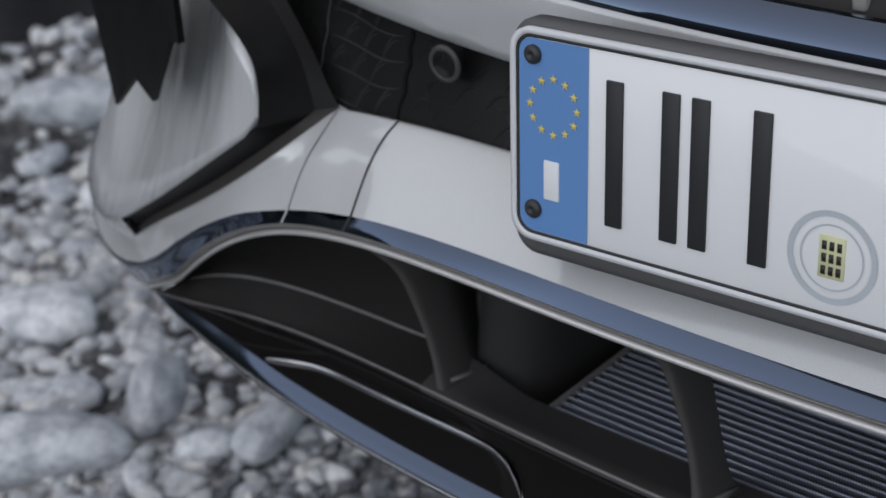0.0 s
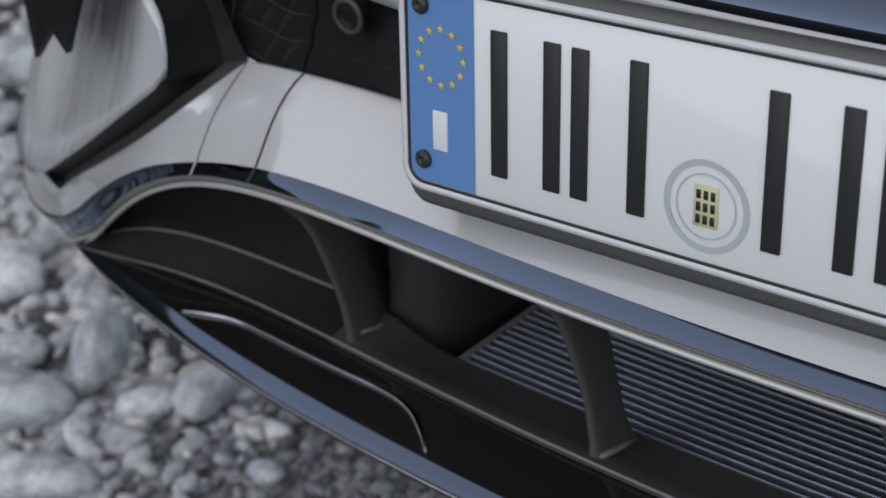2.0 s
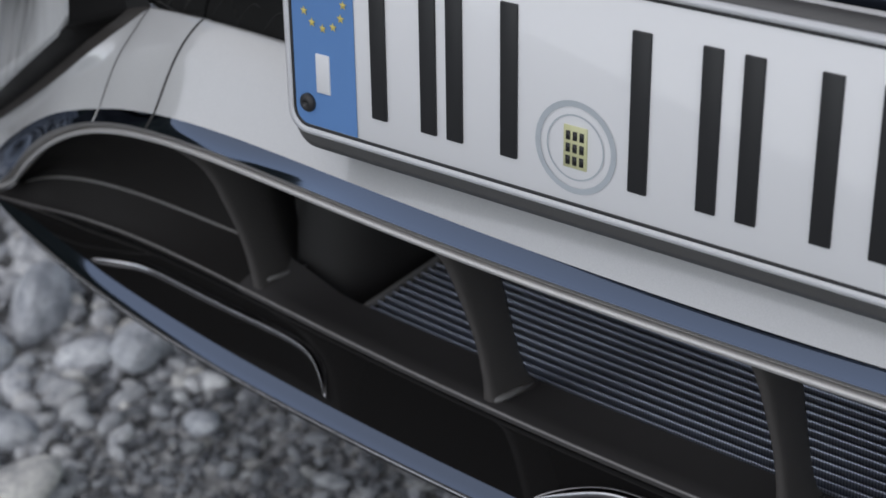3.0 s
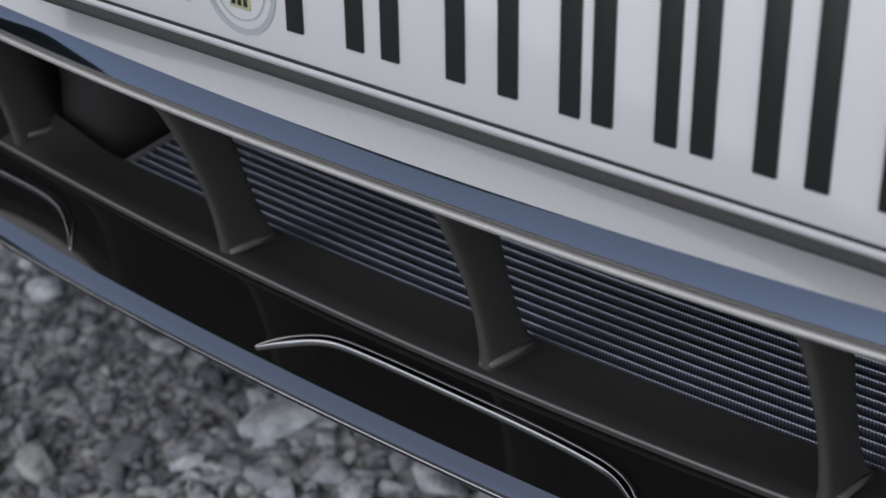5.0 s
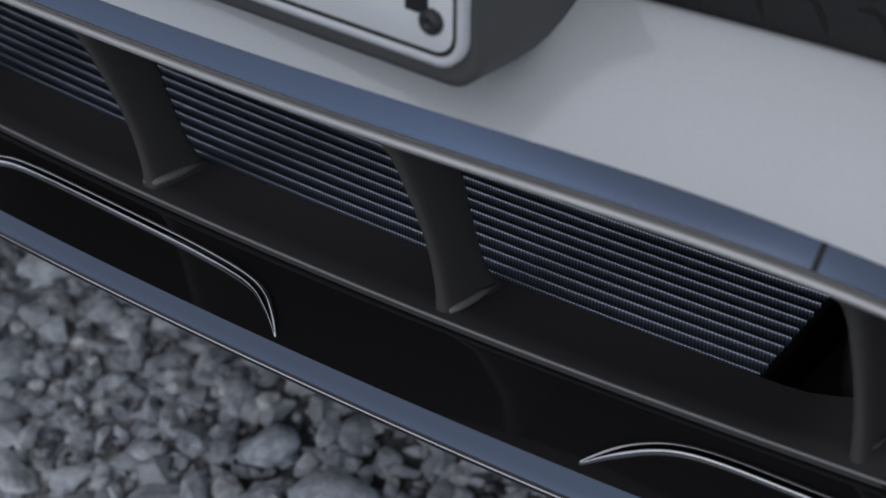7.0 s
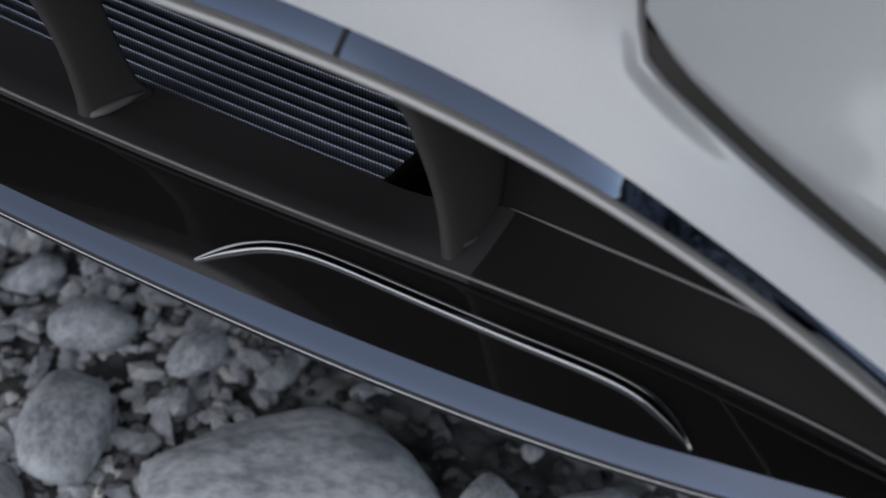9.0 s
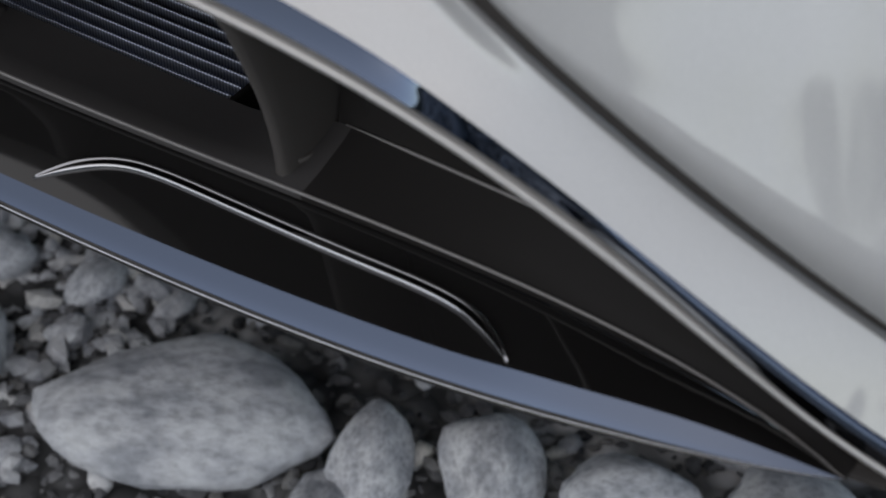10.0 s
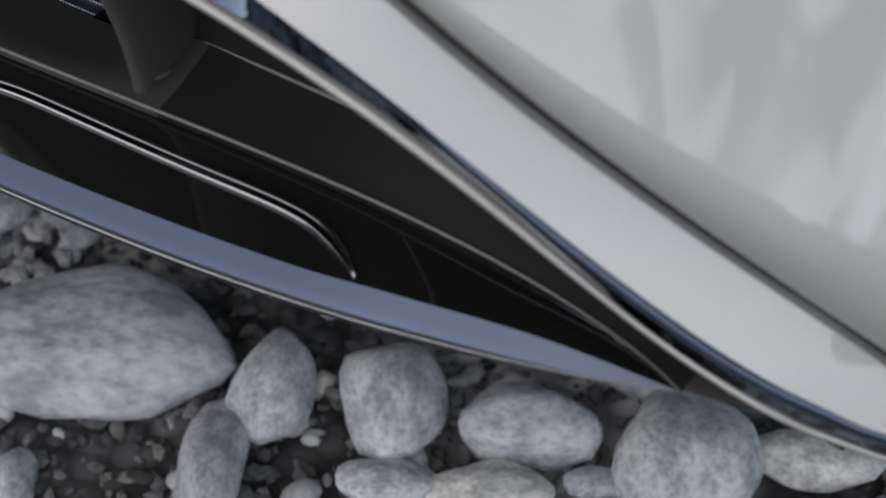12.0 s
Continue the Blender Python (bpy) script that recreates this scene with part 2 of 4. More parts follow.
def at(line, x):
    s, cy, cz = LINES[line]
    p = Vector((x, even(cy, x, s), even(cz, x, s)))
    # ledge and shelf run into the lip at the splitter's tip
    if line in ("ledge", "shelf"):
        start = 0.57 if line == "ledge" else 0.612
        u = min(1.0, max(0.0, (abs(x) - start) / (TIP_X - start)))
        s2, ly, lz = LINES["lip"]
        end = Vector((0, even(ly, TIP_X, s2) - even(cy, TIP_X, s), even(lz, TIP_X, s2) - even(cz, TIP_X, s)))
        p += end * u * u
        if line == "ledge":
            p.z += 0.0016 * smooth01(0.505, 0.545, abs(x)) * (1 - smooth01(0.60, TIP_X, abs(x)))
    if line == "line":
        p += Vector((math.copysign(0.18, x), -0.57, 0.80)) * 0.012 * smooth01(0.63, 0.69, abs(x))
    # the strip leans back between the middle and the corners
    if line == "strip":
        w = smooth01(0.235, 0.36, abs(x)) * (1 - smooth01(0.46, 0.62, abs(x)))
        p += Vector((0, 0.0056, -0.0042)) * w
        p += Vector((0, 0.0034, -0.0026)) * smooth01(0.38, 0.43, abs(x)) * (1 - smooth01(0.475, 0.53, abs(x)))
    return p


def lerp(a, b, t):
    return a + (b - a) * t


def wrap(line, xs, q, handle=0.07, m=12):
    """A line followed to its last x, then round the car's corner to q and straight back along the side."""
    pts = [at(line, x) for x in xs]
    p, d = pts[-1], (at(line, xs[-1]) - at(line, xs[-1] - 0.01)).normalized()
    q = Vector(q)
    a, b = p + d * handle, q - Vector((0, 1, 0)) * handle * 1.4
    for i in range(1, m + 1):
        t = i / m
        pts.append(p * (1 - t) ** 3 + a * 3 * t * (1 - t) ** 2 + b * 3 * t * t * (1 - t) + q * t ** 3)
    for y in (0.35, 0.5, 0.8):
        pts.append(Vector((q.x + 0.02 * (y - q.y), y, q.z)))
    return pts


def both(pts):
    """A half line from x = 0 outwards, mirrored to both sides."""
    left = [Vector((-p.x, p.y, p.z)) for p in reversed(pts)]
    return left[:-1] + pts if abs(pts[0].x) < 1e-6 else left + pts


def loft(rails, closed=False, bm=None):
    bm = bm or bmesh.new()
    rows = [[bm.verts.new(p) for p in r] for r in rails]
    pairs = list(zip(rows, rows[1:])) + ([(rows[-1], rows[0])] if closed else [])
    for a, b in pairs:
        for i in range(len(a) - 1):
            q = [a[i], a[i + 1], b[i + 1], b[i]]
            if len({tuple(round(c, 6) for c in v.co) for v in q}) >= 3:
                try:
                    bm.faces.new(q)
                except ValueError:
                    pass
    return bm


def shift(pts, dy, dz, dx=0.0):
    return [p + Vector((math.copysign(dx, p.x) if abs(p.x) > 1e-6 else 0, dy, dz)) for p in pts]


def box_bm(x0, x1, y0, y1, z0, z1, bevel=0.0, seg=2):
    bm = bmesh.new()
    bmesh.ops.create_cube(bm, size=1.0)
    for v in bm.verts:
        v.co = Vector(((x0 + x1) / 2 + v.co.x * (x1 - x0), (y0 + y1) / 2 + v.co.y * (y1 - y0), (z0 + z1) / 2 + v.co.z * (z1 - z0)))
    if bevel:
        bmesh.ops.bevel(bm, geom=bm.edges[:], offset=bevel, segments=seg, affect="EDGES", profile=0.5)
    return bm


def rounded_rect(hw, z0, z1, r, n=6):
    """Corner-rounded outline in the x-z plane."""
    out = []
    for cx, cz, a0 in ((hw - r, z1 - r, 0), (-hw + r, z1 - r, 90), (-hw + r, z0 + r, 180), (hw - r, z0 + r, 270)):
        for i in range(n + 1):
            a = radians(a0 + 90 * i / n)
            out.append((cx + r * math.cos(a), cz + r * math.sin(a)))
    return out


def ring_loft(rings, cap_last=True, cap_first=False):
    """Closed outlines [(x, y, z), ...] skinned one to the next."""
    bm = bmesh.new()
    rows = [[bm.verts.new(p) for p in r] for r in rings]
    for a, b in zip(rows, rows[1:]):
        for i in range(len(a)):
            j = (i + 1) % len(a)
            bm.faces.new((a[i], a[j], b[j], b[i]))
    if cap_last:
        bm.faces.new(rows[-1])
    if cap_first:
        bm.faces.new(list(reversed(rows[0])))
    return bm


def power(v, e):
    return math.copysign(abs(v) ** e, v)


def tube(path, radius, sides=8, squash=1.0, square=1.0, taper=6.0):
    """A round bead along a path, its ends drawn to points."""
    rails = []
    n = len(path)
    for i, p in enumerate(path):
        d = (path[min(i + 1, n - 1)] - path[max(i - 1, 0)]).normalized()
        u = d.cross(Vector((0, 0, 1))).normalized()
        w = u.cross(d)
        r = radius * (0.25 + 0.75 * min(1.0, taper * min(i, n - 1 - i) / n))
        rails.append([p + (u * power(math.cos(2 * math.pi * k / sides), square) + w * squash * power(math.sin(2 * math.pi * k / sides), square)) * r for k in range(sides)])
    return ring_loft(rails, True, True)


# ---- the car ----
car = tagged(new("car"), "white car front with black grille and chrome trim on river stones", "car")

CORE = [0.69 * i / 92 for i in range(93)]
strip_h = wrap("strip", CORE, (0.943, 0.33, 0.405), 0.11)
line_h = wrap("line", [0.70 * i / 92 for i in range(93)], (0.928, 0.33, 0.385), 0.10)
strip, line = both(strip_h), both(line_h)


def off(back, up):
    """The lower line, set back and up: straight up along the front, square to the strip round the corners."""
    out = []
    n = len(line)
    for i, (p, q) in enumerate(zip(line, strip)):
        k = smooth01(0.54, 0.66, abs(p.x))
        u = lerp(Vector((0, 0, 1)), (q - p).normalized(), k).normalized()
        d = (line[min(i + 1, n - 1)] - line[max(i - 1, 0)]).normalized()
        w = lerp(Vector((0, 1, 0)), u.cross(d), k).normalized()
        out.append(p + w * back + u * up * (1 + 0.25 * smooth01(0.50, 0.60, abs(p.x))))
    return out


low = off(-0.0008, 0.0089)

# chrome strip: a rounded upper band
def band(a, b, bulge, k=6):
    rows = []
    for j in range(k + 1):
        t = j / k
        row = []
        for p, q in zip(a, b):
            x = abs(p.x)
            h = (bulge + 0.0004 * smooth01(0.22, 0.30, x) * (1 - smooth01(0.36, 0.40, x))) * 4 * t * (1 - t)
            h += 0.0055 * smooth01(0.52, 0.62, x) * 6.75 * t * (1 - t) ** 2
            row.append(lerp(p, q, t) + Vector((0, -0.72, 0.69)) * h)
        rows.append(row)
    return rows


chrome = part("chrome_strip", loft(band(strip, low, 0.0003)), SKY_CHROME, car,
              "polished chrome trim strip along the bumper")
part("strip_roll", loft([off(-0.0008, 0.0089), off(-0.0009, 0.0082), off(-0.0004, 0.0070), off(0.0006, 0.0056), off(0.0022, 0.0044), off(0.006, 0.0036)]), ROLL_SILVER, chrome)
part("groove", loft([off(0.004, 0.0052), off(0.007, 0.0040), off(0.006, 0.0020)]), MATT_BLACK, chrome)
part("lower_bead", loft([off(0.006, 0.0034), off(0.0016, 0.0037), off(-0.0002, 0.0034), off(-0.0009, 0.0022), off(-0.0006, 0.0007), off(0.001, 0.0), off(0.012, 0.002)]),
     SATIN_SILVER, chrome, "satin silver bead")
for sx, xj in ((-1, 0.408), (1, 0.392)):
    p, q = at("strip", xj), at("line", xj)
    bm = bmesh.new()
    rails = []
    for dx in (-0.0011, 0.0011):
        rails.append([Vector((sx * (xj + dx), lerp(p.y, q.y - 0.0008, t) - 0.72 * (0.0001 * 4 * t * (1 - t) + 0.0006),
                              lerp(p.z, q.z + 0.0089, t) + 0.69 * (0.0001 * 4 * t * (1 - t) + 0.0006))) for t in (0, 0.2, 0.4, 0.6, 0.8, 1.0)])
    part("strip_joint", loft(rails, bm=bm), MATT_BLACK, chrome)


p, q = at("strip", 0.4713), at("line", 0.4713)
part("strip_joint", loft([[Vector((-0.4713 + dx, lerp(p.y, q.y - 0.0008, t) - 0.0009, lerp(p.z, q.z + 0.0089, t) + 0.0008)) for t in (0.0, 0.25, 0.5, 0.75, 1.0)] for dx in (-0.0005, 0.0005)]), SATIN_SILVER, chrome)


# white lower bumper panel, from the grille's edge down to the strip
def panel_top(x):
    if x <= 0.4667:
        return at("paneltop", x)
    g = at("groovelow", x)
    k = smooth01(0.4667, 0.497, x)
    return g + Vector((0, 0.033 * (1 - k), 0.004 * (1 - k)))


gl_tail = wrap("groovelow", [0.72], (0.945, 0.33, 0.420), 0.10)
gu_tail = wrap("grooveup", [0.72], (0.945, 0.33, 0.438), 0.10)
top_h = [panel_top(x * 0.72 / 0.69) for x in CORE[:-1]] + gl_tail


def panel_bulge(p, q, t):
    """How far the panel swells out, fullest near its top and flat where it meets the strip."""
    return 0.050 * (1 - smooth01(0.37, 0.62, q.x)) * (q - p).length * 6.75 * t * (1 - t) ** 2


def eased(pts, reach):
    """The same line with its bends drawn out over the given number of neighbours."""
    out = []
    for i in range(len(pts)):
        m = min(reach, i, len(pts) - 1 - i)
        w = [1 + math.cos(math.pi * k / (m + 1)) for k in range(-m, m + 1)]
        out.append(sum((pts[i + k] * w[k + m] for k in range(-m, m + 1)), Vector()) / sum(w))
    return out


top_soft = eased(top_h, 9)


def skin_row(t):
    """One line along the panel's right half, t from its top edge down to the strip."""
    k = smooth01(0.0, 0.4, t)
    return [lerp(lerp(p, e, k * (1 - smooth01(0.53, 0.60, p.x))), q, t) + Vector((0, -0.55, 0.83)) * panel_bulge(p, q, t) for p, e, q in zip(top_h, top_soft, strip_h)]


def panel_at(x, t):
    """The point of the panel at x, on the line t."""
    row = skin_row(t)
    for p, q in zip(row, row[1:]):
        if p.x <= x <= q.x:
            return lerp(p, q, (x - p.x) / max(1e-6, q.x - p.x))
    return row[0]


rows = [both(skin_row(t)) for t in (0.0, 0.02, 0.07, 0.12, 0.18, 0.24, 0.30, 0.36, 0.43, 0.5, 0.57, 0.64, 0.71, 0.78, 0.84, 0.9, 0.95, 0.975, 1.0)]
rows.insert(0, shift(both(top_h), 0.006, -0.003))
panel = part("bumper_panel", loft(rows), PAINT, car, "white painted lower bumper panel")

# seams of the tow-eye cover
def seam(x_top, x_bot, name, width=0.0016):
    rails = []
    for e in (-1, 1):
        r = []
        for j in range(17):
            t = j / 16
            x = lerp(x_top, x_bot, t) - 0.0028 * 4 * t * (1 - t)
            v = panel_at(abs(x), t) + Vector((0, -0.55, 0.83)) * 0.0005
            r.append(Vector((x + e * width / 2, v.y, v.z)))
        rails.append(r)
    part(name, loft(rails), MATT_BLACK, panel)


seam(-0.4060, -0.4080, "tow_cover_seam", 0.0016)
seam(-0.4620, -0.4713, "tow_cover_seam", 0.0007)

# ---- front corners: white upper horn, black trim in the groove ----
PLAN = [(0.30, 0.034), (0.45, 0.036), (0.5, 0.039), (0.55, 0.043), (0.6, 0.051), (0.65, 0.062), (0.7, 0.080), (0.73, 0.098), (0.76, 0.128),
        (0.79, 0.165), (0.82, 0.22), (0.85, 0.32), (0.90, 0.6)]


def plan(x):
    for (a, ya), (b, yb) in zip(PLAN, PLAN[1:]):
        if x <= b:
            return ya + (yb - ya) * (x - a) / (b - a)
    return PLAN[-1][1] + (x - 0.90) * 6


EDGE = [(0.497, 0.590), (0.4975, 0.605), (0.500, 0.623), (0.509, 0.636), (0.521, 0.647), (0.541, 0.661), (0.575, 0.690), (0.62, 0.73), (0.68, 0.79)]


def edge_z(x):
    for (a, za), (b, zb) in zip(EDGE, EDGE[1:]):
        if x <= b:
            return za + (zb - za) * max(0.0, x - a) / (b - a)
    return min(0.90, EDGE[-1][1] + (x - EDGE[-1][0]) * 4.0)


def horn(sx):
    xs = [0.4975, 0.4985, 0.500, 0.504, 0.509, 0.515, 0.521, 0.531, 0.541] + [0.541 + (0.72 - 0.541) * i / 18 for i in range(1, 19)]
    start = [at("grooveup", x) + Vector((0, 0, 18 * max(0.0, 0.517 - x) ** 2)) for x in xs] + gu_tail[1:]
    rows = []
    for j in range(23):
        t = (j / 22) ** 0.9
        row = []
        for p in start:
            zt = edge_z(p.x)
            z = lerp(p.z, zt, t)
            lean = 0.30 * max(0.0, z - 0.56) ** 1.1
            k = 1 + 0.55 * (z - p.z)
            if p.y > 0.9:
                y, x = p.y, p.x - 0.20 * (z - p.z)
            else:
                x = p.x - 0.20 * (z - p.z) * smooth01(0.62, 0.79, p.x)
                y = p.y + (plan(p.x * k) - plan(p.x) + lean * 0.5) * (1 - 0.75 * smooth01(0.68, 0.80, p.x)) + 0.013 * max(0.0, (t - 0.84) / 0.16) * (1 - smooth01(0.60, 0.70, p.x))
                rise = z - p.z
                y += 0.48 * rise / (1 + rise / 0.25) * smooth01(0.50, 0.59, p.x) * (1 - smooth01(0.68, 0.80, p.x))
            row.append(Vector((sx * x, y, z)))
        rows.append(row)
    back = [v + Vector((0, 0.008, -0.001)) for v in rows[0]]
    top = [v + Vector((0, 0.008, 0.0)) for v in rows[-1]]
    inner = [r[0] + Vector((0, 0.008, 0)) for r in [back] + rows + [top]]
    bm = loft([[inner[i]] + r for i, r in enumerate([back] + rows + [top])])
    if sx < 0:
        bmesh.ops.reverse_faces(bm, faces=bm.faces[:])
    return part("corner_panel", bm, CORNER_PAINT, car, "white painted front corner of the bumper")


INNER = [(0.4667, 0.0815, 0.5884), (0.474, 0.086, 0.600), (0.486, 0.090, 0.618), (0.498, 0.092, 0.637), (0.509, 0.093, 0.655), (0.53, 0.10, 0.69), (0.57, 0.12, 0.74)]


def glide(pts, m):
    """A smooth curve through the points, m steps between each two."""
    out = []
    for i in range(len(pts) - 1):
        p0, p1, p2, p3 = pts[max(i - 1, 0)], pts[i], pts[i + 1], pts[min(i + 2, len(pts) - 1)]
        for k in range(m):
            t = k / m
            out.append(0.5 * (2 * p1 + (p2 - p0) * t + (2 * p0 - 5 * p1 + 4 * p2 - p3) * t * t + (3 * p1 - p0 - 3 * p2 + p3) * t ** 3))
    return out + [pts[-1]]


def black_trim(sx):
    n = 30
    a, b = [], []
    for i in range(n + 1):
        t = i / n
        x = lerp(0.722, 0.4667, t)
        p = panel_top(x)
        a.append(Vector((x, p.y + 0.004, p.z - 0.001)))
        x2 = lerp(0.722, 0.4975, t)
        q = at("grooveup", x2)
        b.append(Vector((x2, q.y + 0.004, q.z + 0.001)))
    a += glide([a[-1]] + [Vector(v) for v in INNER[1:]], 5)[1:]
    b += glide([b[-1]] + [Vector((ex, 0.047 + 0.15 * max(0, ez - 0.6), ez)) for ex, ez in
                          ((0.4975, 0.605), (0.500, 0.623), (0.509, 0.636), (0.521, 0.647), (0.560, 0.678), (0.62, 0.73))], 5)[1:]
    rails = []
    for t in (0.0, 0.06, 0.2, 0.36, 0.40, 0.44, 0.6, 0.8, 1.0):
        deep = 0.0075 * min(1.0, t / 0.4) if t <= 0.4 else 0.0075 * (1 - t) / 0.6
        rails.append([Vector((sx * v.x, v.y + deep, v.z)) for v in (lerp(p, q, t) for p, q in zip(a, b))])
    trim = part("black_trim", loft(rails[4:]), TRIM_BLACK, car, "satin black trim between bumper and grille")
    part("trim_ledge", loft([r[:n + 1] for r in rails[:5]]), SATIN_BLACK, trim, "satin ledge along the bumper")
    part("trim_wall", loft([r[n:] for r in rails[:5]]), TRIM_BLACK, trim)
    return trim


FIN = [(0.745, 0.117, 0.580), (0.700, 0.0856, 0.5437), (0.645, 0.0668, 0.5825), (0.600, 0.044, 0.5827), (0.584, 0.0405, 0.6034), (0.557, 0.0347, 0.6368), (0.537, 0.0256, 0.6413), (0.552, 0.042, 0.690), (0.648, 0.088, 0.668), (0.780, 0.140, 0.640)]
for sx in (-1, 1):
    horn(sx)
    black_trim(sx)
    # painted skin that closes the groove's outer end
    skin = loft([[Vector((sx * v.x, v.y, v.z)) for v in (lerp(p, q, t) for p, q in zip(gl_tail, gu_tail))] for t in (-0.02, 0.25, 0.5, 0.75, 1.02)])
    part("corner_return", skin, PAINT, car)
    if sx > 0:
        continue
    # black air fin on the outer corner: two downward points
    front = [Vector((sx * x, y, z)) for x, y, z in FIN]
    bm = bmesh.new()
    va = [bm.verts.new(p) for p in front]
    vb = [bm.verts.new(p + Vector((-0.001, 0.006, -0.001))) for p in front]
    for q in ((9, 0, 1, 2, 8), (8, 2, 3, 4, 5), (8, 5, 6, 7)):
        bm.faces.new([va[k] for k in q])
    for k in range(10):
        m = (k + 1) % 10
        bm.faces.new((va[k], va[m], vb[m], vb[k]))
    bmesh.ops.recalc_face_normals(bm, faces=bm.faces[:])
    part("black_fin", bm, FIN_BLACK, car, "gloss black pointed fin", False)

# ---- lower intake: floor, side pockets, ceiling, ribs, radiator ----
xs_i = [-TIP_X + 2 * TIP_X * i / 100 for i in range(101)]


def floor_back(x):
    return Vector((x, 0.091 + 0.10 * x * x, 0.3968))


shelf = [at("shelf", x) for x in xs_i]


def back_rail(x):
    c = at("crease", max(0.40, min(abs(x), 0.655)))
    c.x = x
    f = floor_back(x)
    return lerp(f, c, smooth01(0.345, 0.41, abs(x)))


backs = [back_rail(x) for x in xs_i]


def close(pts, dy, dz):
    return [p + Vector((0, dy, dz)) * (1 - smooth01(0.56, TIP_X, abs(p.x))) for p in pts]


floor_rows = [close(shelf, -0.0002, -0.0035), close(shelf, -0.0006, -0.0012), shelf, close(shelf, 0.0022, 0.0006),
              [lerp(p, q, 0.35) + Vector((0, 0, -0.0012)) for p, q in zip(shelf, backs)],
              [lerp(p, q, 0.8) + Vector((0, 0, -0.0012)) for p, q in zip(shelf, backs)], backs]
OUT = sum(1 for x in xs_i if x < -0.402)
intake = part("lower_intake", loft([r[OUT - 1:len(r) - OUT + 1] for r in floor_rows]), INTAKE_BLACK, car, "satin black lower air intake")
# outer ends of the same floor, their shade painted as a darker colour
part("pocket_floor", loft([r[:OUT] for r in floor_rows]), POCKET_SHADE, intake, "floor of the blind outer pocket, shade put into its darker colour")
part("pocket_floor", loft([r[len(r) - OUT:] for r in floor_rows]), POCKET_SHADE, intake, "floor of the blind outer pocket, shade put into its darker colour")
# thin pale tube paints the highlight on the floor's front edge
part("floor_edge", tube([p + Vector((0, 0.0002, 0.0001)) for p in shelf], 0.0008, 8, taper=60.0), EDGE_GLINT, intake)
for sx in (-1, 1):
    # painted highlight along the crease
    part("crease_edge", tube([p + Vector((0, -0.0006, 0.0004)) for p in (Vector((sx * x, back_rail(x).y, back_rail(x).z)) for x in [lerp(0.405, 0.645, k / 40) for k in range(41)])], 0.0009, 8), EDGE_GLINT, intake)
# walls of the outer pockets, from the crease up to the strip
for sx in (-1, 1):
    xo = [lerp(0.40, 0.66, i / 24) for i in range(25)]
    c = [Vector((sx * x, back_rail(x).y, back_rail(x).z)) for x in xo]
    l = [Vector((sx * x, lerp(0.100, at("line", x).y + 0.010, smooth01(0.40, 0.57, x)), at("line", x).z + lerp(0.014, 0.002, smooth01(0.40, 0.57, x)))) for x in xo]
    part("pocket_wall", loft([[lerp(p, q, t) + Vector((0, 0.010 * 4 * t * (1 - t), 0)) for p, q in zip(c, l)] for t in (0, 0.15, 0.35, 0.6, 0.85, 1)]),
         POCKET_SHADE, intake)
    # near-black sheet that paints the shade of the void beside the ribbed panel
    part("duct_wall", loft([[Vector((sx * x, y, z)) for x, y in ((0.415, 0.100), (0.430, 0.14), (0.430, 0.30), (0.0, 0.30))] for z in (0.33, 0.42, 0.56)]), CAVITY_SHADE, intake)
ceil = [p for p in line if abs(p.x) < 0.66]
part("intake_ceiling", loft([shift(ceil, 0.010, 0.001), shift(ceil, 0.05, 0.02), shift(ceil, 0.16, 0.03)]), MATT_BLACK, intake)


RIB = [(0.394, 0.0470, 0.0940, 0.0105), (0.3995, 0.0495, 0.0885, 0.0066), (0.4050, 0.0508, 0.0850, 0.0044), (0.413, 0.0512, 0.0825, 0.0036), (0.423, 0.0508, 0.0800, 0.0032),
       (0.435, 0.0498, 0.0778, 0.0031), (0.448, 0.0478, 0.0756, 0.0030), (0.460, 0.0452, 0.0738, 0.0030), (0.472, 0.0420, 0.0718, 0.0031), (0.484, 0.0385, 0.0692, 0.0032),
       (0.496, 0.0350, 0.0672, 0.0034), (0.507, 0.0312, 0.0655, 0.0037), (0.516, 0.0270, 0.0645, 0.0041), (0.524, 0.0215, 0.0640, 0.0046), (0.533, 0.0150, 0.0640, 0.0052), (0.545, 0.0120, 0.0640, 0.0058)]


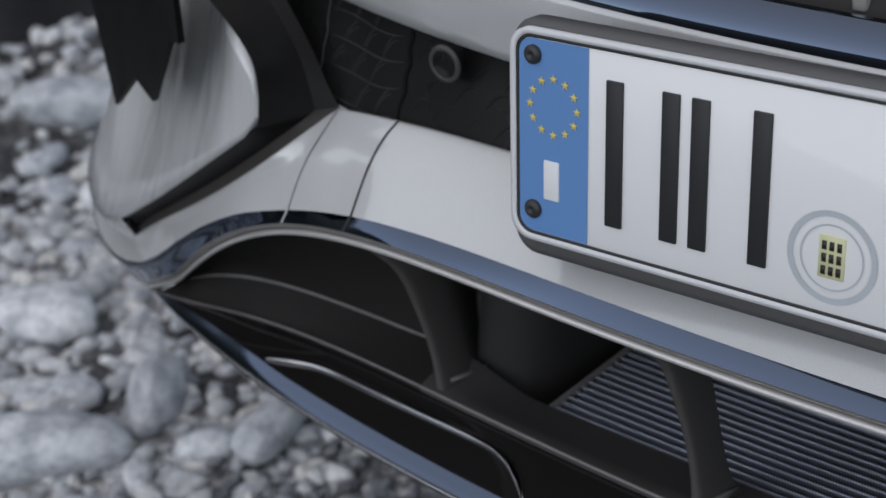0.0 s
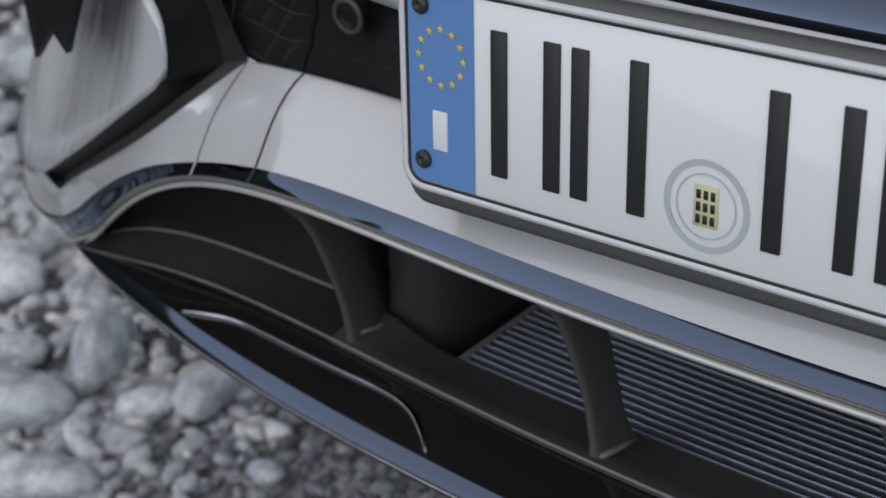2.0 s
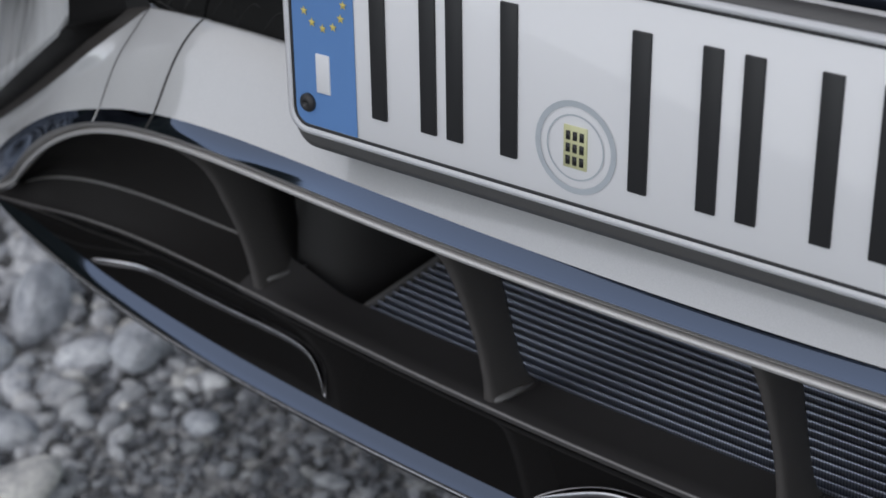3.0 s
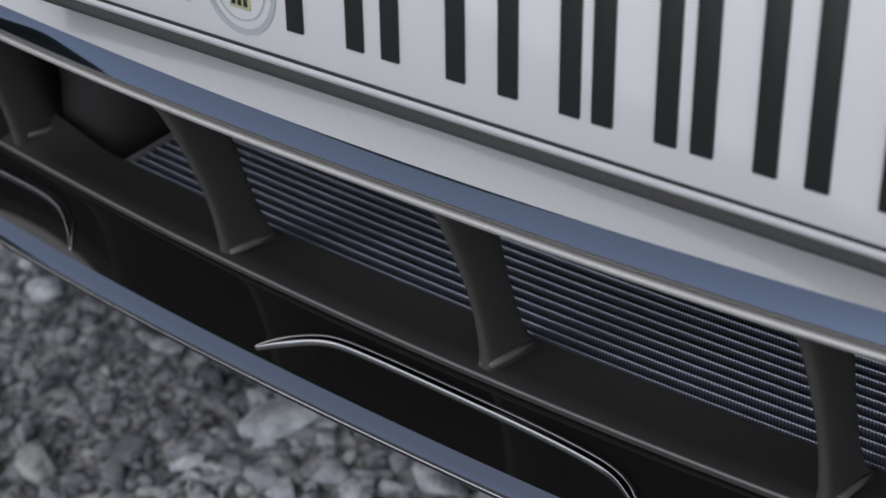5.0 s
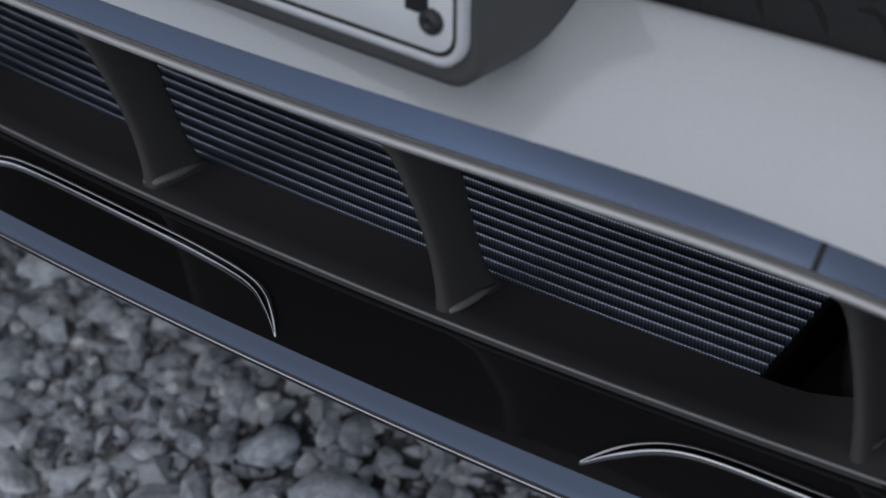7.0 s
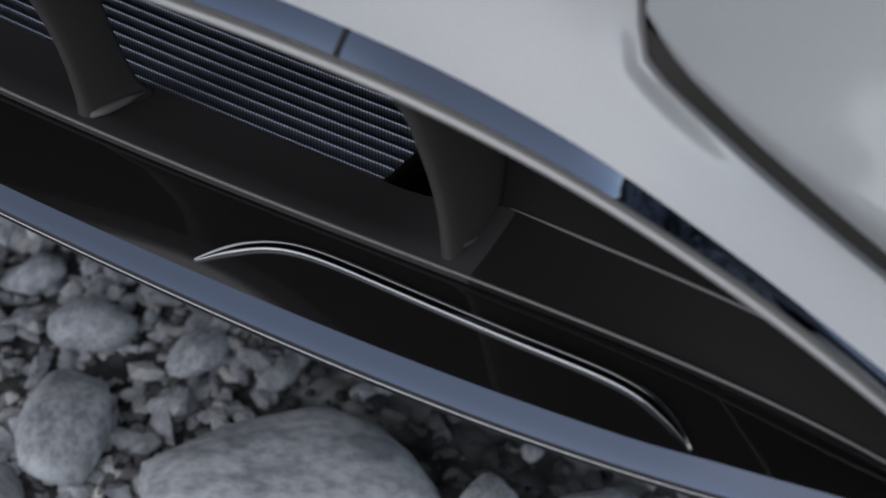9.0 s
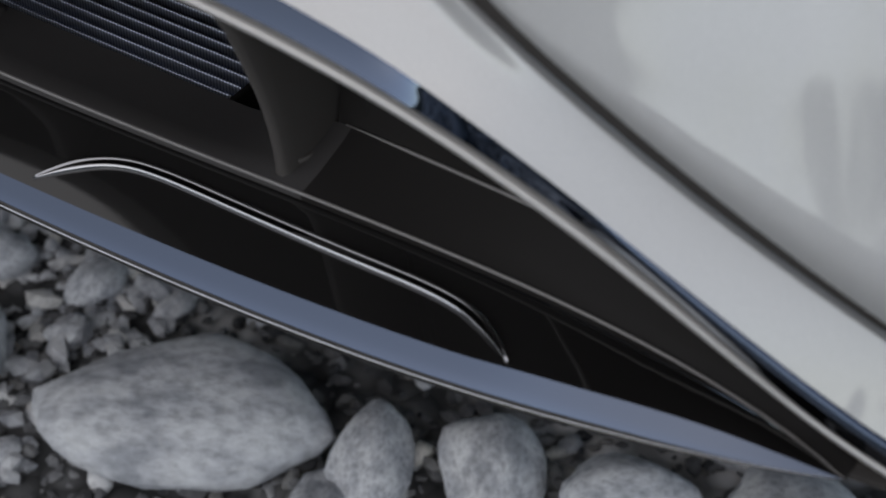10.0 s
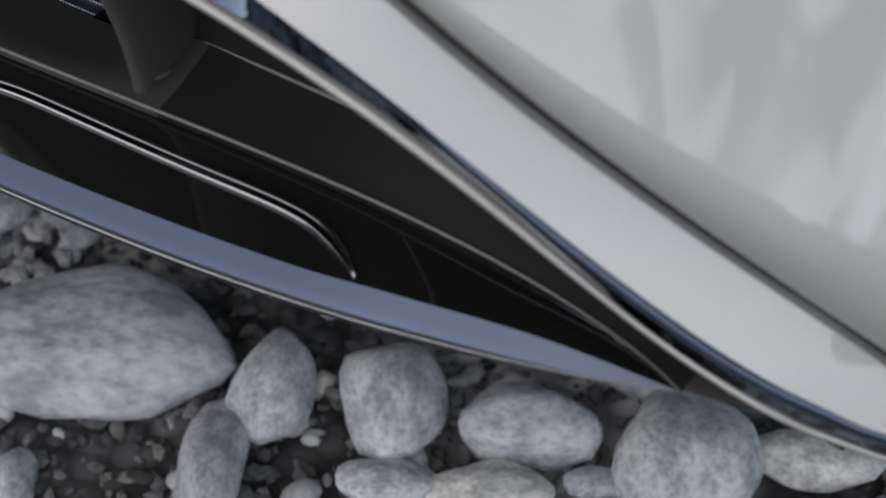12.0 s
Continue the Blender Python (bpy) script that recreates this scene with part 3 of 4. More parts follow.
def rib(x0):
    """An upright blade that sweeps forward to the bumper, with a flared foot."""
    outer = abs(x0) > 0.3
    sx = 1 if x0 > 0 else -1
    rows = []
    top = at("line", abs(x0))
    for z, yf, yb, w in RIB:
        back_out = back_in = yb + 0.003 * abs(x0) / 0.19
        yf += 0.0015 * abs(x0) / 0.19
        if outer:
            yf += 0.0115 - 0.15 * max(0.0, z - 0.50)
            back_in, back_out = yb + 0.0125, max(0.114, yb + 0.02)
        yf = max(yf, top.y + 0.005)
        ring = []
        for dx, t in ((-0.45, 0.0), (0.45, 0.0), (0.9, 0.05), (1.0, 0.16), (1.0, 0.92), (0.7, 1.0), (-0.7, 1.0), (-1.0, 0.92), (-1.0, 0.16), (-0.9, 0.05)):
            ring.append((x0 + dx * w, lerp(yf, back_out if dx * sx > 0 else back_in, t), z))
        rows.append(ring)
    ob = part("rib", ring_loft(rows, True, True), RIB_BLACK, intake)
    fy = at("shelf", abs(x0)).y + (0.0125 if outer else 0.0070)
    z = 0.4135 if outer else 0.4058
    path = [Vector((x0 - 0.0046, fy + 0.018, z - 0.003)), Vector((x0 - 0.0038, fy + 0.006, z - 0.0005)), Vector((x0 - 0.0012, fy, z)), Vector((x0 + 0.0032, fy + 0.0012, z - 0.0002)),
            Vector((x0 + 0.0052, fy + 0.010, z - 0.0016)), Vector((x0 + 0.0060, fy + 0.021, z - 0.0035)), Vector((x0 + 0.0068, fy + 0.033, z - 0.0056))]
    # pale tube as the foot's highlight; the right outer foot stays black
    part("rib_foot", tube(path, 0.0015 if outer else 0.0024, 8), RIB_BLACK if x0 > 0.3 else EDGE_SHEEN, intake)
    return ob


for x0 in (-0.394, -0.1915, 0.0, 0.1915, 0.394):
    rib(x0)

# ribbed cooling panel that runs back from the intake's floor: bright thin ridges over dark channels
def panel_z(y):
    return 0.3955 - 0.04 * (y - 0.10)


radiator = part("cooling_panel", loft([[Vector((x, y + 0.10 * x * x * (1 if y < 0.12 else 0.6), panel_z(y) - 0.006)) for x in [-0.33 + 0.66 * i / 40 for i in range(41)]]
                                       for y in (0.088, 0.11, 0.16, 0.21, 0.27)]), FINS, car, "ribbed metal cooling panel in the intake")
RIDGE = 0.0073
ridge_me = None
for i in range(23):
    y = 0.0955 + i * RIDGE
    if ridge_me is None:
        xs = [-0.33 + 0.66 * k / 40 for k in range(41)]
        prof = ((-0.0010, -0.006), (-0.0006, -0.0010), (-0.0003, 0.0), (0.0003, 0.0), (0.0006, -0.0010), (0.0010, -0.006))
        ob = part("ridge", loft([[Vector((x, dy + 0.09 * x * x, dz)) for x in xs] for dy, dz in prof]), RIDGE_METAL, radiator)
        ridge_me = ob.data
    else:
        ob = new("ridge", ridge_me)
        ob.parent = radiator
    ob.location = (0, y, panel_z(y))
for sx in (-1, 1):
    # left flange has its lit edge in the colour, right one is black
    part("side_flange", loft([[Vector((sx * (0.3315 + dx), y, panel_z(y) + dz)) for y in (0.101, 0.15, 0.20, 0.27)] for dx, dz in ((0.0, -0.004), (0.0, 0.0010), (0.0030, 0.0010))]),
         EDGE_SHEEN if sx < 0 else TRIM_BLACK, radiator)
    part("flange_skirt", loft([[Vector((sx * (0.3345 + dx), y, panel_z(y) + dz)) for y in (0.099, 0.15, 0.20, 0.27)] for dx, dz in ((0.0, 0.0008), (0.0010, -0.004), (0.0010, -0.03))]),
         TRIM_BLACK, radiator)
    # satin wall of the duct beside the panel
    part("duct_side", loft([[Vector((sx * x, y + 0.3 * (z - 0.39), z)) for x, y in ((0.415, 0.098), (0.390, 0.101), (0.365, 0.118), (0.350, 0.150), (0.346, 0.27))] for z in (0.372, 0.40, 0.47, 0.56)]),
         DUCT_BLACK, intake)
# added sheets close the duct in the same shade colour
part("duct_back", loft([[Vector((x, 0.272, z)) for x in (-0.43, 0.0, 0.43)] for z in (0.33, 0.56)]), CAVITY_SHADE, intake)
part("duct_floor", loft([[Vector((x, y, 0.345)) for x in (-0.43, 0.0, 0.43)] for y in (0.08, 0.28)]), CAVITY_SHADE, intake)

# ---- splitter: gloss black deck, sky-facing ledge, rounded lip, three raised beads ----
lip = [at("lip", x) for x in [-TIP_X + 2 * TIP_X * i / 120 for i in range(121)]]
led = [at("ledge", x) for x in [-TIP_X + 2 * TIP_X * i / 120 for i in range(121)]]
dsh = [at("shelf", x) for x in [-TIP_X + 2 * TIP_X * i / 120 for i in range(121)]]


def drop(pts, dy, dz):
    """Shifted, but closing on the line towards the splitter's tips."""
    return [p + Vector((0, dy, dz)) * (0.06 + 0.94 * (1 - smooth01(0.56, TIP_X, abs(p.x)))) for p in pts]


splitter = part("splitter", loft([drop(dsh, 0.004, -0.0045)] +
                                 [[lerp(p, q, t) + Vector((0, 0, -0.0045 * (1 - t) * (1 - smooth01(0.56, TIP_X, abs(p.x))))) for p, q in zip(dsh, led)] for t in (0.03, 0.12, 0.5, 0.94, 1.0)]),
                GLOSS_BLACK, car, "gloss black front splitter")
rim = drop(lip, 0.0020, 0.0020)
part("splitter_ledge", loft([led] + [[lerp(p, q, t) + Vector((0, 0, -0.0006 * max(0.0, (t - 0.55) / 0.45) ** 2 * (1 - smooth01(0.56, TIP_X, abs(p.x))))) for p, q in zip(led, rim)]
                             for t in (0.3, 0.55, 0.7, 0.85, 1.0)]), SKY_DARK_CHROME, splitter, "chrome ledge with the dark blue of the sky in its colour")
part("lip_edge", loft([rim, drop(lip, 0.0006, 0.0016), drop(lip, -0.0003, 0.0006), shift(lip, 0.0, -0.0008), shift(lip, 0.0014, -0.0018),
                       shift(lip, 0.005, -0.0024),
                       [p + Vector((0, 0.005 + 0.06 * (1 - smooth01(0.5, 0.65, abs(p.x))), -0.003)) for p in lip]]), GLOSS_BLACK, splitter)


BEAD = glossy("bead_chrome", (0.55, 0.55, 0.57), 0.08, 1.0)
part("lip_line", tube([p + Vector((0, -0.0003, 0.0003)) for p in drop(lip, 0.0006, 0.0013)], 0.0007, 8), BEAD, splitter, "thin bright line along the lip")


def deck(x, v, h=0.0):
    a, b = at("ledge", abs(x)), at("shelf", abs(x))
    p = lerp(a, b, v)
    return Vector((x, p.y, p.z - 0.0045 * v + h))


BEAD_SECTION = [(-0.0030, -0.003), (-0.0029, 0.0004), (-0.0025, 0.0013), (-0.0019, 0.0017), (-0.0012, 0.0016), (0.0, 0.00145), (0.0012, 0.0018), (0.0018, 0.0020), (0.0024, 0.0017), (0.0029, 0.0006), (0.0030, -0.003)]


def bead(pts):
    """A raised arch on the deck: (x, share of the deck's depth)."""
    path = []
    for i in range(len(pts) - 1):
        p0, p1, p2, p3 = pts[max(i - 1, 0)], pts[i], pts[i + 1], pts[min(i + 2, len(pts) - 1)]
        for k in range(6):
            t = k / 6
            q = [0.5 * (2 * b + (c - a) * t + (2 * a - 5 * b + 4 * c - d) * t * t + (3 * b - a - 3 * c + d) * t ** 3) for a, b, c, d in zip(p0, p1, p2, p3)]
            path.append(deck(q[0], q[1] + 0.02, 0.0010))
    path.append(deck(*pts[-1], 0.0))
    for _ in range(6):
        path = [path[0]] + [(a + b * 2 + c) / 4 for a, b, c in zip(path, path[1:], path[2:])] + [path[-1]]
    n = len(path)
    rows = []
    for k, p in enumerate(path):
        d = (path[min(k + 1, n - 1)] - path[max(k - 1, 0)]).normalized()
        up = Vector((0, -0.2, 0.98))
        side = d.cross(up).normalized() * -1
        w = 0.16 + 0.84 * min(1.0, 7.0 * min(k, n - 1 - k) / n) ** 0.8
        rows.append([p + Vector((0, 0.0016, 0)) + side * a * w + up * h * (0.4 + 0.6 * w) for a, h in BEAD_SECTION])
    part("splitter_bead", ring_loft(rows, True, True), BEAD, splitter, "glossy raised chrome bead")


bead([(-0.126, 0.03), (-0.117, 0.24), (-0.096, 0.56), (-0.070, 0.652), (0.0, 0.65), (0.050, 0.62), (0.084, 0.555), (0.100, 0.465), (0.112, 0.30), (0.126, 0.03)])
for sx in (-1, 1):
    bead([(sx * x, v) for x, v in ((0.291, 0.03), (0.303, 0.32), (0.320, 0.55), (0.342, 0.635), (0.383, 0.61), (0.438, 0.562), (0.487, 0.53), (0.510, 0.34), (0.528, 0.03))])

# satin black wedge past the splitter's tips, thinning to an edge under the bead
END_X = 0.686
for sx in (-1, 1):
    xw = [lerp(TIP_X, END_X, i / 8) for i in range(9)]
    upper = [at("line", x) for x in xw] + [p for p in line_h if p.x > END_X + 0.004]
    tip, end = at("lip", TIP_X) + Vector((0, 0.001, -0.0006)), at("line", END_X) + Vector((0, 0.004, -0.0045))
    lower = [lerp(tip, end, i / 8) for i in range(9)] + [p + Vector((0, 0.004, -0.0045)) for p in upper[9:]]
    rows = [shift(upper, 0.003, 0.002), shift(upper, 0.002, -0.0004)]
    rows += [[lerp(p, q, f) for p, q in zip(rows[1], lower)] for f in (0.3, 0.65, 0.95)]
    rows += [[q + Vector((0, 0.0015, -0.0008)) for q in lower], [q + Vector((0, 0.03, 0.002)) for q in lower]]
    part("corner_skirt", loft([[Vector((sx * q.x, q.y, q.z)) for q in r] for r in rows]), SATIN_BLACK, car)

# ---- upper grille band and white crossbar behind the plate ----
xg = [-0.515 + 1.03 * i / 60 for i in range(61)]


def bar_low(x):
    x = abs(x)
    return Vector((x, 0.083 + 0.02 * (x / 0.47) ** 4, 0.6300 + 0.022 * (x / 0.47) ** 2))


g_low = [Vector((x, panel_top(min(abs(x), 0.4667)).y + 0.008, panel_top(min(abs(x), 0.4667)).z - 0.004 + 0.35 * max(0, abs(x) - 0.4667))) for x in xg]
g_up = [Vector((x, bar_low(x).y + 0.012, bar_low(x).z + 0.006)) for x in xg]
grille = part("grille_band", loft([[lerp(p, q, t) + Vector((0, 0.016 * t * (1 - t), 0)) for p, q in zip(g_low, g_up)] for t in [k / 10 for k in range(11)]]), GRILLE_BLACK, car,
              "gloss black patterned grille band")
bar = []
for dy, dz in ((0.016, 0.003), (0.003, 0.0), (0.0, 0.0022), (-0.0035, 0.012), (-0.006, 0.026), (-0.008, 0.040), (-0.0085, 0.050), (-0.0075, 0.053), (-0.002, 0.054)):
    bar.append([Vector((x, bar_low(x).y + dy, bar_low(x).z + dz)) for x in xg])
crossbar = part("grille_crossbar", loft(bar), PAINT, car, "white painted bar above the grille band")
# the bar's upward-facing roll, dark blue to paint the reflected sky
part("bar_sky_roll", loft([[Vector((x, bar_low(x).y + dy, bar_low(x).z + dz)) for x in xg] for dy, dz in
                       ((-0.0068, 0.0535), (-0.0066, 0.056), (-0.0035, 0.062), (0.001, 0.067), (0.0055, 0.0705), (0.0085, 0.0715), (0.010, 0.068))]), SKY_DARK_CHROME, crossbar, "upper roll of the bar, dark sky reflection put into its colour")


def on_band(x, t, out=0.0):
    """A point on the grille band: t from its lower to its upper edge."""
    p = panel_top(min(abs(x), 0.4667))
    a = Vector((x, p.y + 0.008, p.z - 0.004 + 0.35 * max(0, abs(x) - 0.4667)))
    b = Vector((x, bar_low(x).y + 0.012, bar_low(x).z + 0.006))
    return lerp(a, b, t) + Vector((0, 0.004 * 4 * t * (1 - t) - out, 0))


def arc_bm(x, t, span, rise, thick, out):
    """A thin raised arc on the band, drawn to points at both ends."""
    sx = 1 if x > 0 else -1
    path = []
    for k in range(9):
        u = -1 + k / 4
        path.append(on_band(x + sx * span * u, t - 0.10 * u + rise * (1 - u * u), out))
    return tube(path, thick, 6)


# scales of the band: pairs of fine grey arcs painting glints beyond the joint, low soft scales inside it
for sx in (-1, 1):
    for row in range(4):
        for col in range(3):
            x = sx * (0.432 + 0.0185 * col + 0.009 * (row % 2))
            t = 0.10 + 0.235 * row
            if abs(x) > 0.481 + 0.006 * row:
                continue
            for d in (0.0, 0.045):
                part("grille_facet", arc_bm(x, t + d, 0.0066, 0.045, 0.00022, 0.0001), SENSOR_GREY, grille)
        t = 0.02 + 0.235 * row
        path = [on_band(sx * lerp(0.4190, 0.487, k / 8), t - 0.03 * math.sin(math.pi * k / 4), 0.0001) for k in range(9)]
        part("scale_joint", tube(path, 0.0006, 6), MATT_BLACK, grille)
        # thin grey tube as the painted highlight beside the joint
        part("scale_glint", tube([p + Vector((0, -0.0002, 0.0007)) for p in path], 0.00018, 6), SENSOR_GREY, grille)
        for col in range(6):
            x = sx * (0.278 + 0.0245 * col + 0.012 * (row % 2))
            if abs(x) < 0.408:
                part("grille_facet", arc_bm(x, 0.10 + 0.235 * row, 0.0095, 0.10, 0.0012, -0.0006), GRILLE_BLACK, grille)
# vertical joints in the band, parking sensor
for sx in (-1, 1):
    path = [on_band(sx * (0.4150 + 0.0024 * (k % 2) - 0.004 * k / 8), -0.02 + 1.04 * k / 8, 0.0002) for k in range(9)]
    part("grille_joint", tube(path, 0.0016, 6), FIN_BLACK, grille)
    path = [on_band(sx * (0.4900 + 0.0012 * (k % 2)), -0.02 + 1.04 * k / 8, 0.0004) for k in range(9)]
    part("grille_edge", tube(path, 0.0005, 6), SENSOR_GREY, grille)
for x in (-0.372, 0.372):
    rings = []
    for r, dy in ((0.0095, 0.006), (0.0095, 0.0005), (0.0088, -0.0005), (0.0078, -0.0002), (0.0074, 0.0012), (0.003, 0.0010)):
        rings.append([(x + r * math.cos(2 * math.pi * k / 24), 0.0845 + dy, 0.634 + r * math.sin(2 * math.pi * k / 24)) for k in range(24)])
    sensor = part("parking_sensor", ring_loft(rings), GRILLE_BLACK, grille, "round black parking sensor")
    rings = [[(x + r * math.cos(2 * math.pi * k / 24), 0.0845 + dy, 0.634 + r * math.sin(2 * math.pi * k / 24)) for k in range(24)] for r, dy in ((0.0118, 0.0010), (0.0112, -0.0008), (0.0088, -0.0008), (0.0082, 0.0006))]
    part("sensor_ring", ring_loft(rings, False), SENSOR_GREY, sensor, "dark grey ring")

# added sheet, dark as the unlit space behind the grille
part("grille_backing", loft([[Vector((x, 0.135 + 0.1 * x * x, z)) for x in [-0.6 + 0.1 * k for k in range(13)]] for z in (0.57, 0.66, 0.86)]), CAVITY_SHADE, grille)

# upper grille opening above the crossbar
ug = part("upper_grille", loft([[Vector((x, y, z)) for x in (-0.45, -0.2, 0.0, 0.2, 0.45)] for y, z in ((0.092, 0.680), (0.110, 0.705), (0.13, 0.74), (0.14, 0.84))]), CAVITY_SHADE, car,
          "dark upper grille opening")
for i in range(-7, 8):
    for r in range(2):
        x = i * 0.055 + 0.0275 * r - 0.008
        part("grille_pin", box_bm(x - 0.004, x + 0.004, 0.104 + 0.008 * r, 0.125, 0.698 + r * 0.03, 0.716 + r * 0.03, 0.0018), SATIN_SILVER, ug)

# hidden rest of the car: bonnet, flanks, underside, front tyres
bn = [[Vector((x, y + 0.25 * (x / 0.8) ** 4, z - 0.10 * (x / 0.8) ** 2)) for x in [-0.8 + 0.1 * i for i in range(17)]] for y, z in ((0.14, 0.84), (0.22, 0.93), (0.5, 1.0), (1.1, 1.06), (1.7, 1.1))]
part("bonnet", loft(bn), PAINT, car)
part("underside", loft([[Vector((x, y, z)) for x in [-0.7 + 0.1 * i for i in range(15)]] for y, z in ((0.12, 0.335), (0.5, 0.36), (1.7, 0.34))]), MATT_BLACK, car)
for sx in (-1, 1):
    part("flank", loft([[Vector((sx * x, y, z)) for y in (0.7, 0.8, 1.2, 1.7)] for x, z in ((0.81, 0.40), (0.83, 0.55), (0.83, 0.75), (0.78, 0.97))]), PAINT, car)
    rings = []
    for r, dx in ((0.24, 0.0), (0.325, 0.0), (0.345, 0.02), (0.35, 0.06), (0.35, 0.15), (0.345, 0.19), (0.325, 0.21), (0.24, 0.21)):
        rings.append([(sx * (0.80 - dx), 0.98 + r * math.cos(2 * math.pi * k / 40), 0.35 + r * math.sin(2 * math.pi * k / 40)) for k in range(40)])
    part("tyre", ring_loft(rings, True, True), RUBBER, car)

# ---- number plate and its holder ----
PLATE_AT = pose(0, 0, 0.5925, -8)


def outline(hw, z0, z1, r, y):
    return [(x, y, z) for x, z in rounded_rect(hw, z0, z1, r)]


holder = part("plate_holder", ring_loft([outline(0.270, -0.010, 0.072, 0.022, 0.075), outline(0.2675, -0.0125, 0.100, 0.020, 0.03), outline(0.2635, -0.0125, 0.1150, 0.016, 0.012),
                                         outline(0.2630, -0.0115, 0.1145, 0.014, 0.0060), outline(0.2618, -0.0075, 0.1130, 0.012, 0.0040),
                                         outline(0.2605, -0.0015, 0.1115, 0.011, 0.003), outline(0.255, 0.004, 0.107, 0.01, 0.004)]), HOLDER, car, "dark plastic number plate holder")
holder.matrix_basis = PLATE_AT

plate = part("number_plate", ring_loft([outline(0.2585, 0.0005, 0.1100, 0.011, 0.0035), outline(0.2585, 0.0005, 0.1100, 0.011, 0.0005), outline(0.2575, 0.0015, 0.1090, 0.010, -0.0002)]),
             PLATE_WHITE, None)
plate.matrix_basis = PLATE_AT
tagged(plate, "white number plate with blue band and plain black bars", "number plate")


def flat_ring(o, i, y0, y1):
    return ring_loft([outline(*o, y0), outline(*o, y1), outline(*i, y1), outline(*i, y0)], False)


part("rim", flat_ring((0.2605, -0.0010, 0.1112, 0.012), (0.2572, 0.0022, 0.1082, 0.0095), 0.0025, -0.0012), PLATE_RIM, plate, "pale raised rim")
part("border_line", flat_ring((0.2570, 0.0024, 0.1080, 0.0095), (0.2553, 0.0040, 0.1064, 0.0085), 0.0, -0.0007), PLATE_INK, plate)
bb = bmesh.new()
bo = [(x, z) for x, z in rounded_rect(0.2550, 0.0043, 0.1061, 0.008) if x < 0]
f = [bb.verts.new((x, -0.0006, z)) for x, z in [(-0.2125, 0.1061)] + bo + [(-0.2125, 0.0043)]]
bb.faces.new(f)
part("blue_band", bb, PLATE_BLUE, plate, "blue band")


def star(cx, cz, r):
    bm = bmesh.new()
    c = bm.verts.new((cx, -0.0016, cz))
    v = []
    for k in range(10):
        a = math.pi / 2 + math.pi * k / 5
        q = r if k % 2 == 0 else r * 0.45
        v.append(bm.verts.new((cx + q * math.cos(a), -0.0011, cz + q * math.sin(a))))
    for k in range(10):
        bm.faces.new((c, v[k], v[(k + 1) % 10]))
    return bm


for k in range(12):
    a = 2 * math.pi * k / 12
    part("star", star(-0.2335 + 0.0145 * math.cos(a), 0.0725 + 0.0145 * math.sin(a), 0.0026), STAR_YELLOW, plate, "", False)


def plate_bar(x0, x1, z0, z1, mat, h=0.0016, label=""):
    bm = box_bm(x0, x1, -h, 0.0002, z0, z1, 0.0006, 2)
    return part("bar", bm, mat, plate, label)


plate_bar(-0.2395, -0.2300, 0.0230, 0.0440, PLATE_WHITE, 0.0014)
for x0, x1 in ((-0.2017, -0.1600), (-0.1535, -0.1110), (-0.0490, -0.0040), (0.0060, 0.0510), (0.0680, 0.1080), (0.1135, 0.1520), (0.1580, 0.1944), (0.2055, 0.2440)):
    plate_bar(x0, x0 + 0.0098, 0.0175, 0.0925, PLATE_INK)
    plate_bar(x1 - 0.0098, x1, 0.0175, 0.0925, PLATE_INK)
for x, z in ((-0.246, 0.0979), (-0.246, 0.0163), (0.246, 0.0155), (0.246, 0.0979)):
    rings = [[(x + r * math.cos(2 * math.pi * k / 20), y, z + r * math.sin(2 * math.pi * k / 20)) for k in range(20)]
             for r, y in ((0.0050, 0.0), (0.0050, -0.0020), (0.0044, -0.0028), (0.0030, -0.0036), (0.0016, -0.0036), (0.0012, -0.0026))]
    part("screw", ring_loft(rings), SCREW_BLACK, plate, "black plastic plate screw")


def disc(cx, cz, r0, r1, y, n=40):
    bm = bmesh.new()
    a = [bm.verts.new((cx + r0 * math.cos(2 * math.pi * k / n), y, cz + r0 * math.sin(2 * math.pi * k / n))) for k in range(n)]
    if r1 <= 0:
        bm.faces.new(a)
    else:
        b = [bm.verts.new((cx + r1 * math.cos(2 * math.pi * k / n), y, cz + r1 * math.sin(2 * math.pi * k / n))) for k in range(n)]
        for k in range(n):
            bm.faces.new((a[k], a[(k + 1) % n], b[(k + 1) % n], b[k]))
    return bm


part("seal_ring", disc(-0.078, 0.0312, 0.0225, 0.0196, -0.0007), SEAL_GREY, plate)
part("seal_ring", disc(-0.078, 0.0312, 0.0160, 0.0152, -0.0007), SEAL_GREY, plate)
part("seal_crest", box_bm(-0.0845, -0.0715, -0.0010, 0.0, 0.0210, 0.0415, 0.0003, 1), SEAL_YELLOW, plate, "yellow crest on the seal")
for r in range(3):
    for c in range(3):
        part("crest_bar", box_bm(-0.0828 + c * 0.0038, -0.0806 + c * 0.0038, -0.0014, 0.0, 0.0228 + r * 0.006, 0.0270 + r * 0.006), PLATE_INK, plate)

# ---- stony bank ----
def ground_h(x, y):
    return 0.012 * noise.noise(Vector((x * 1.7, y * 1.7, 3.1))) + 0.006 * noise.noise(Vector((x * 6, y * 6, 9.0))) - 0.025


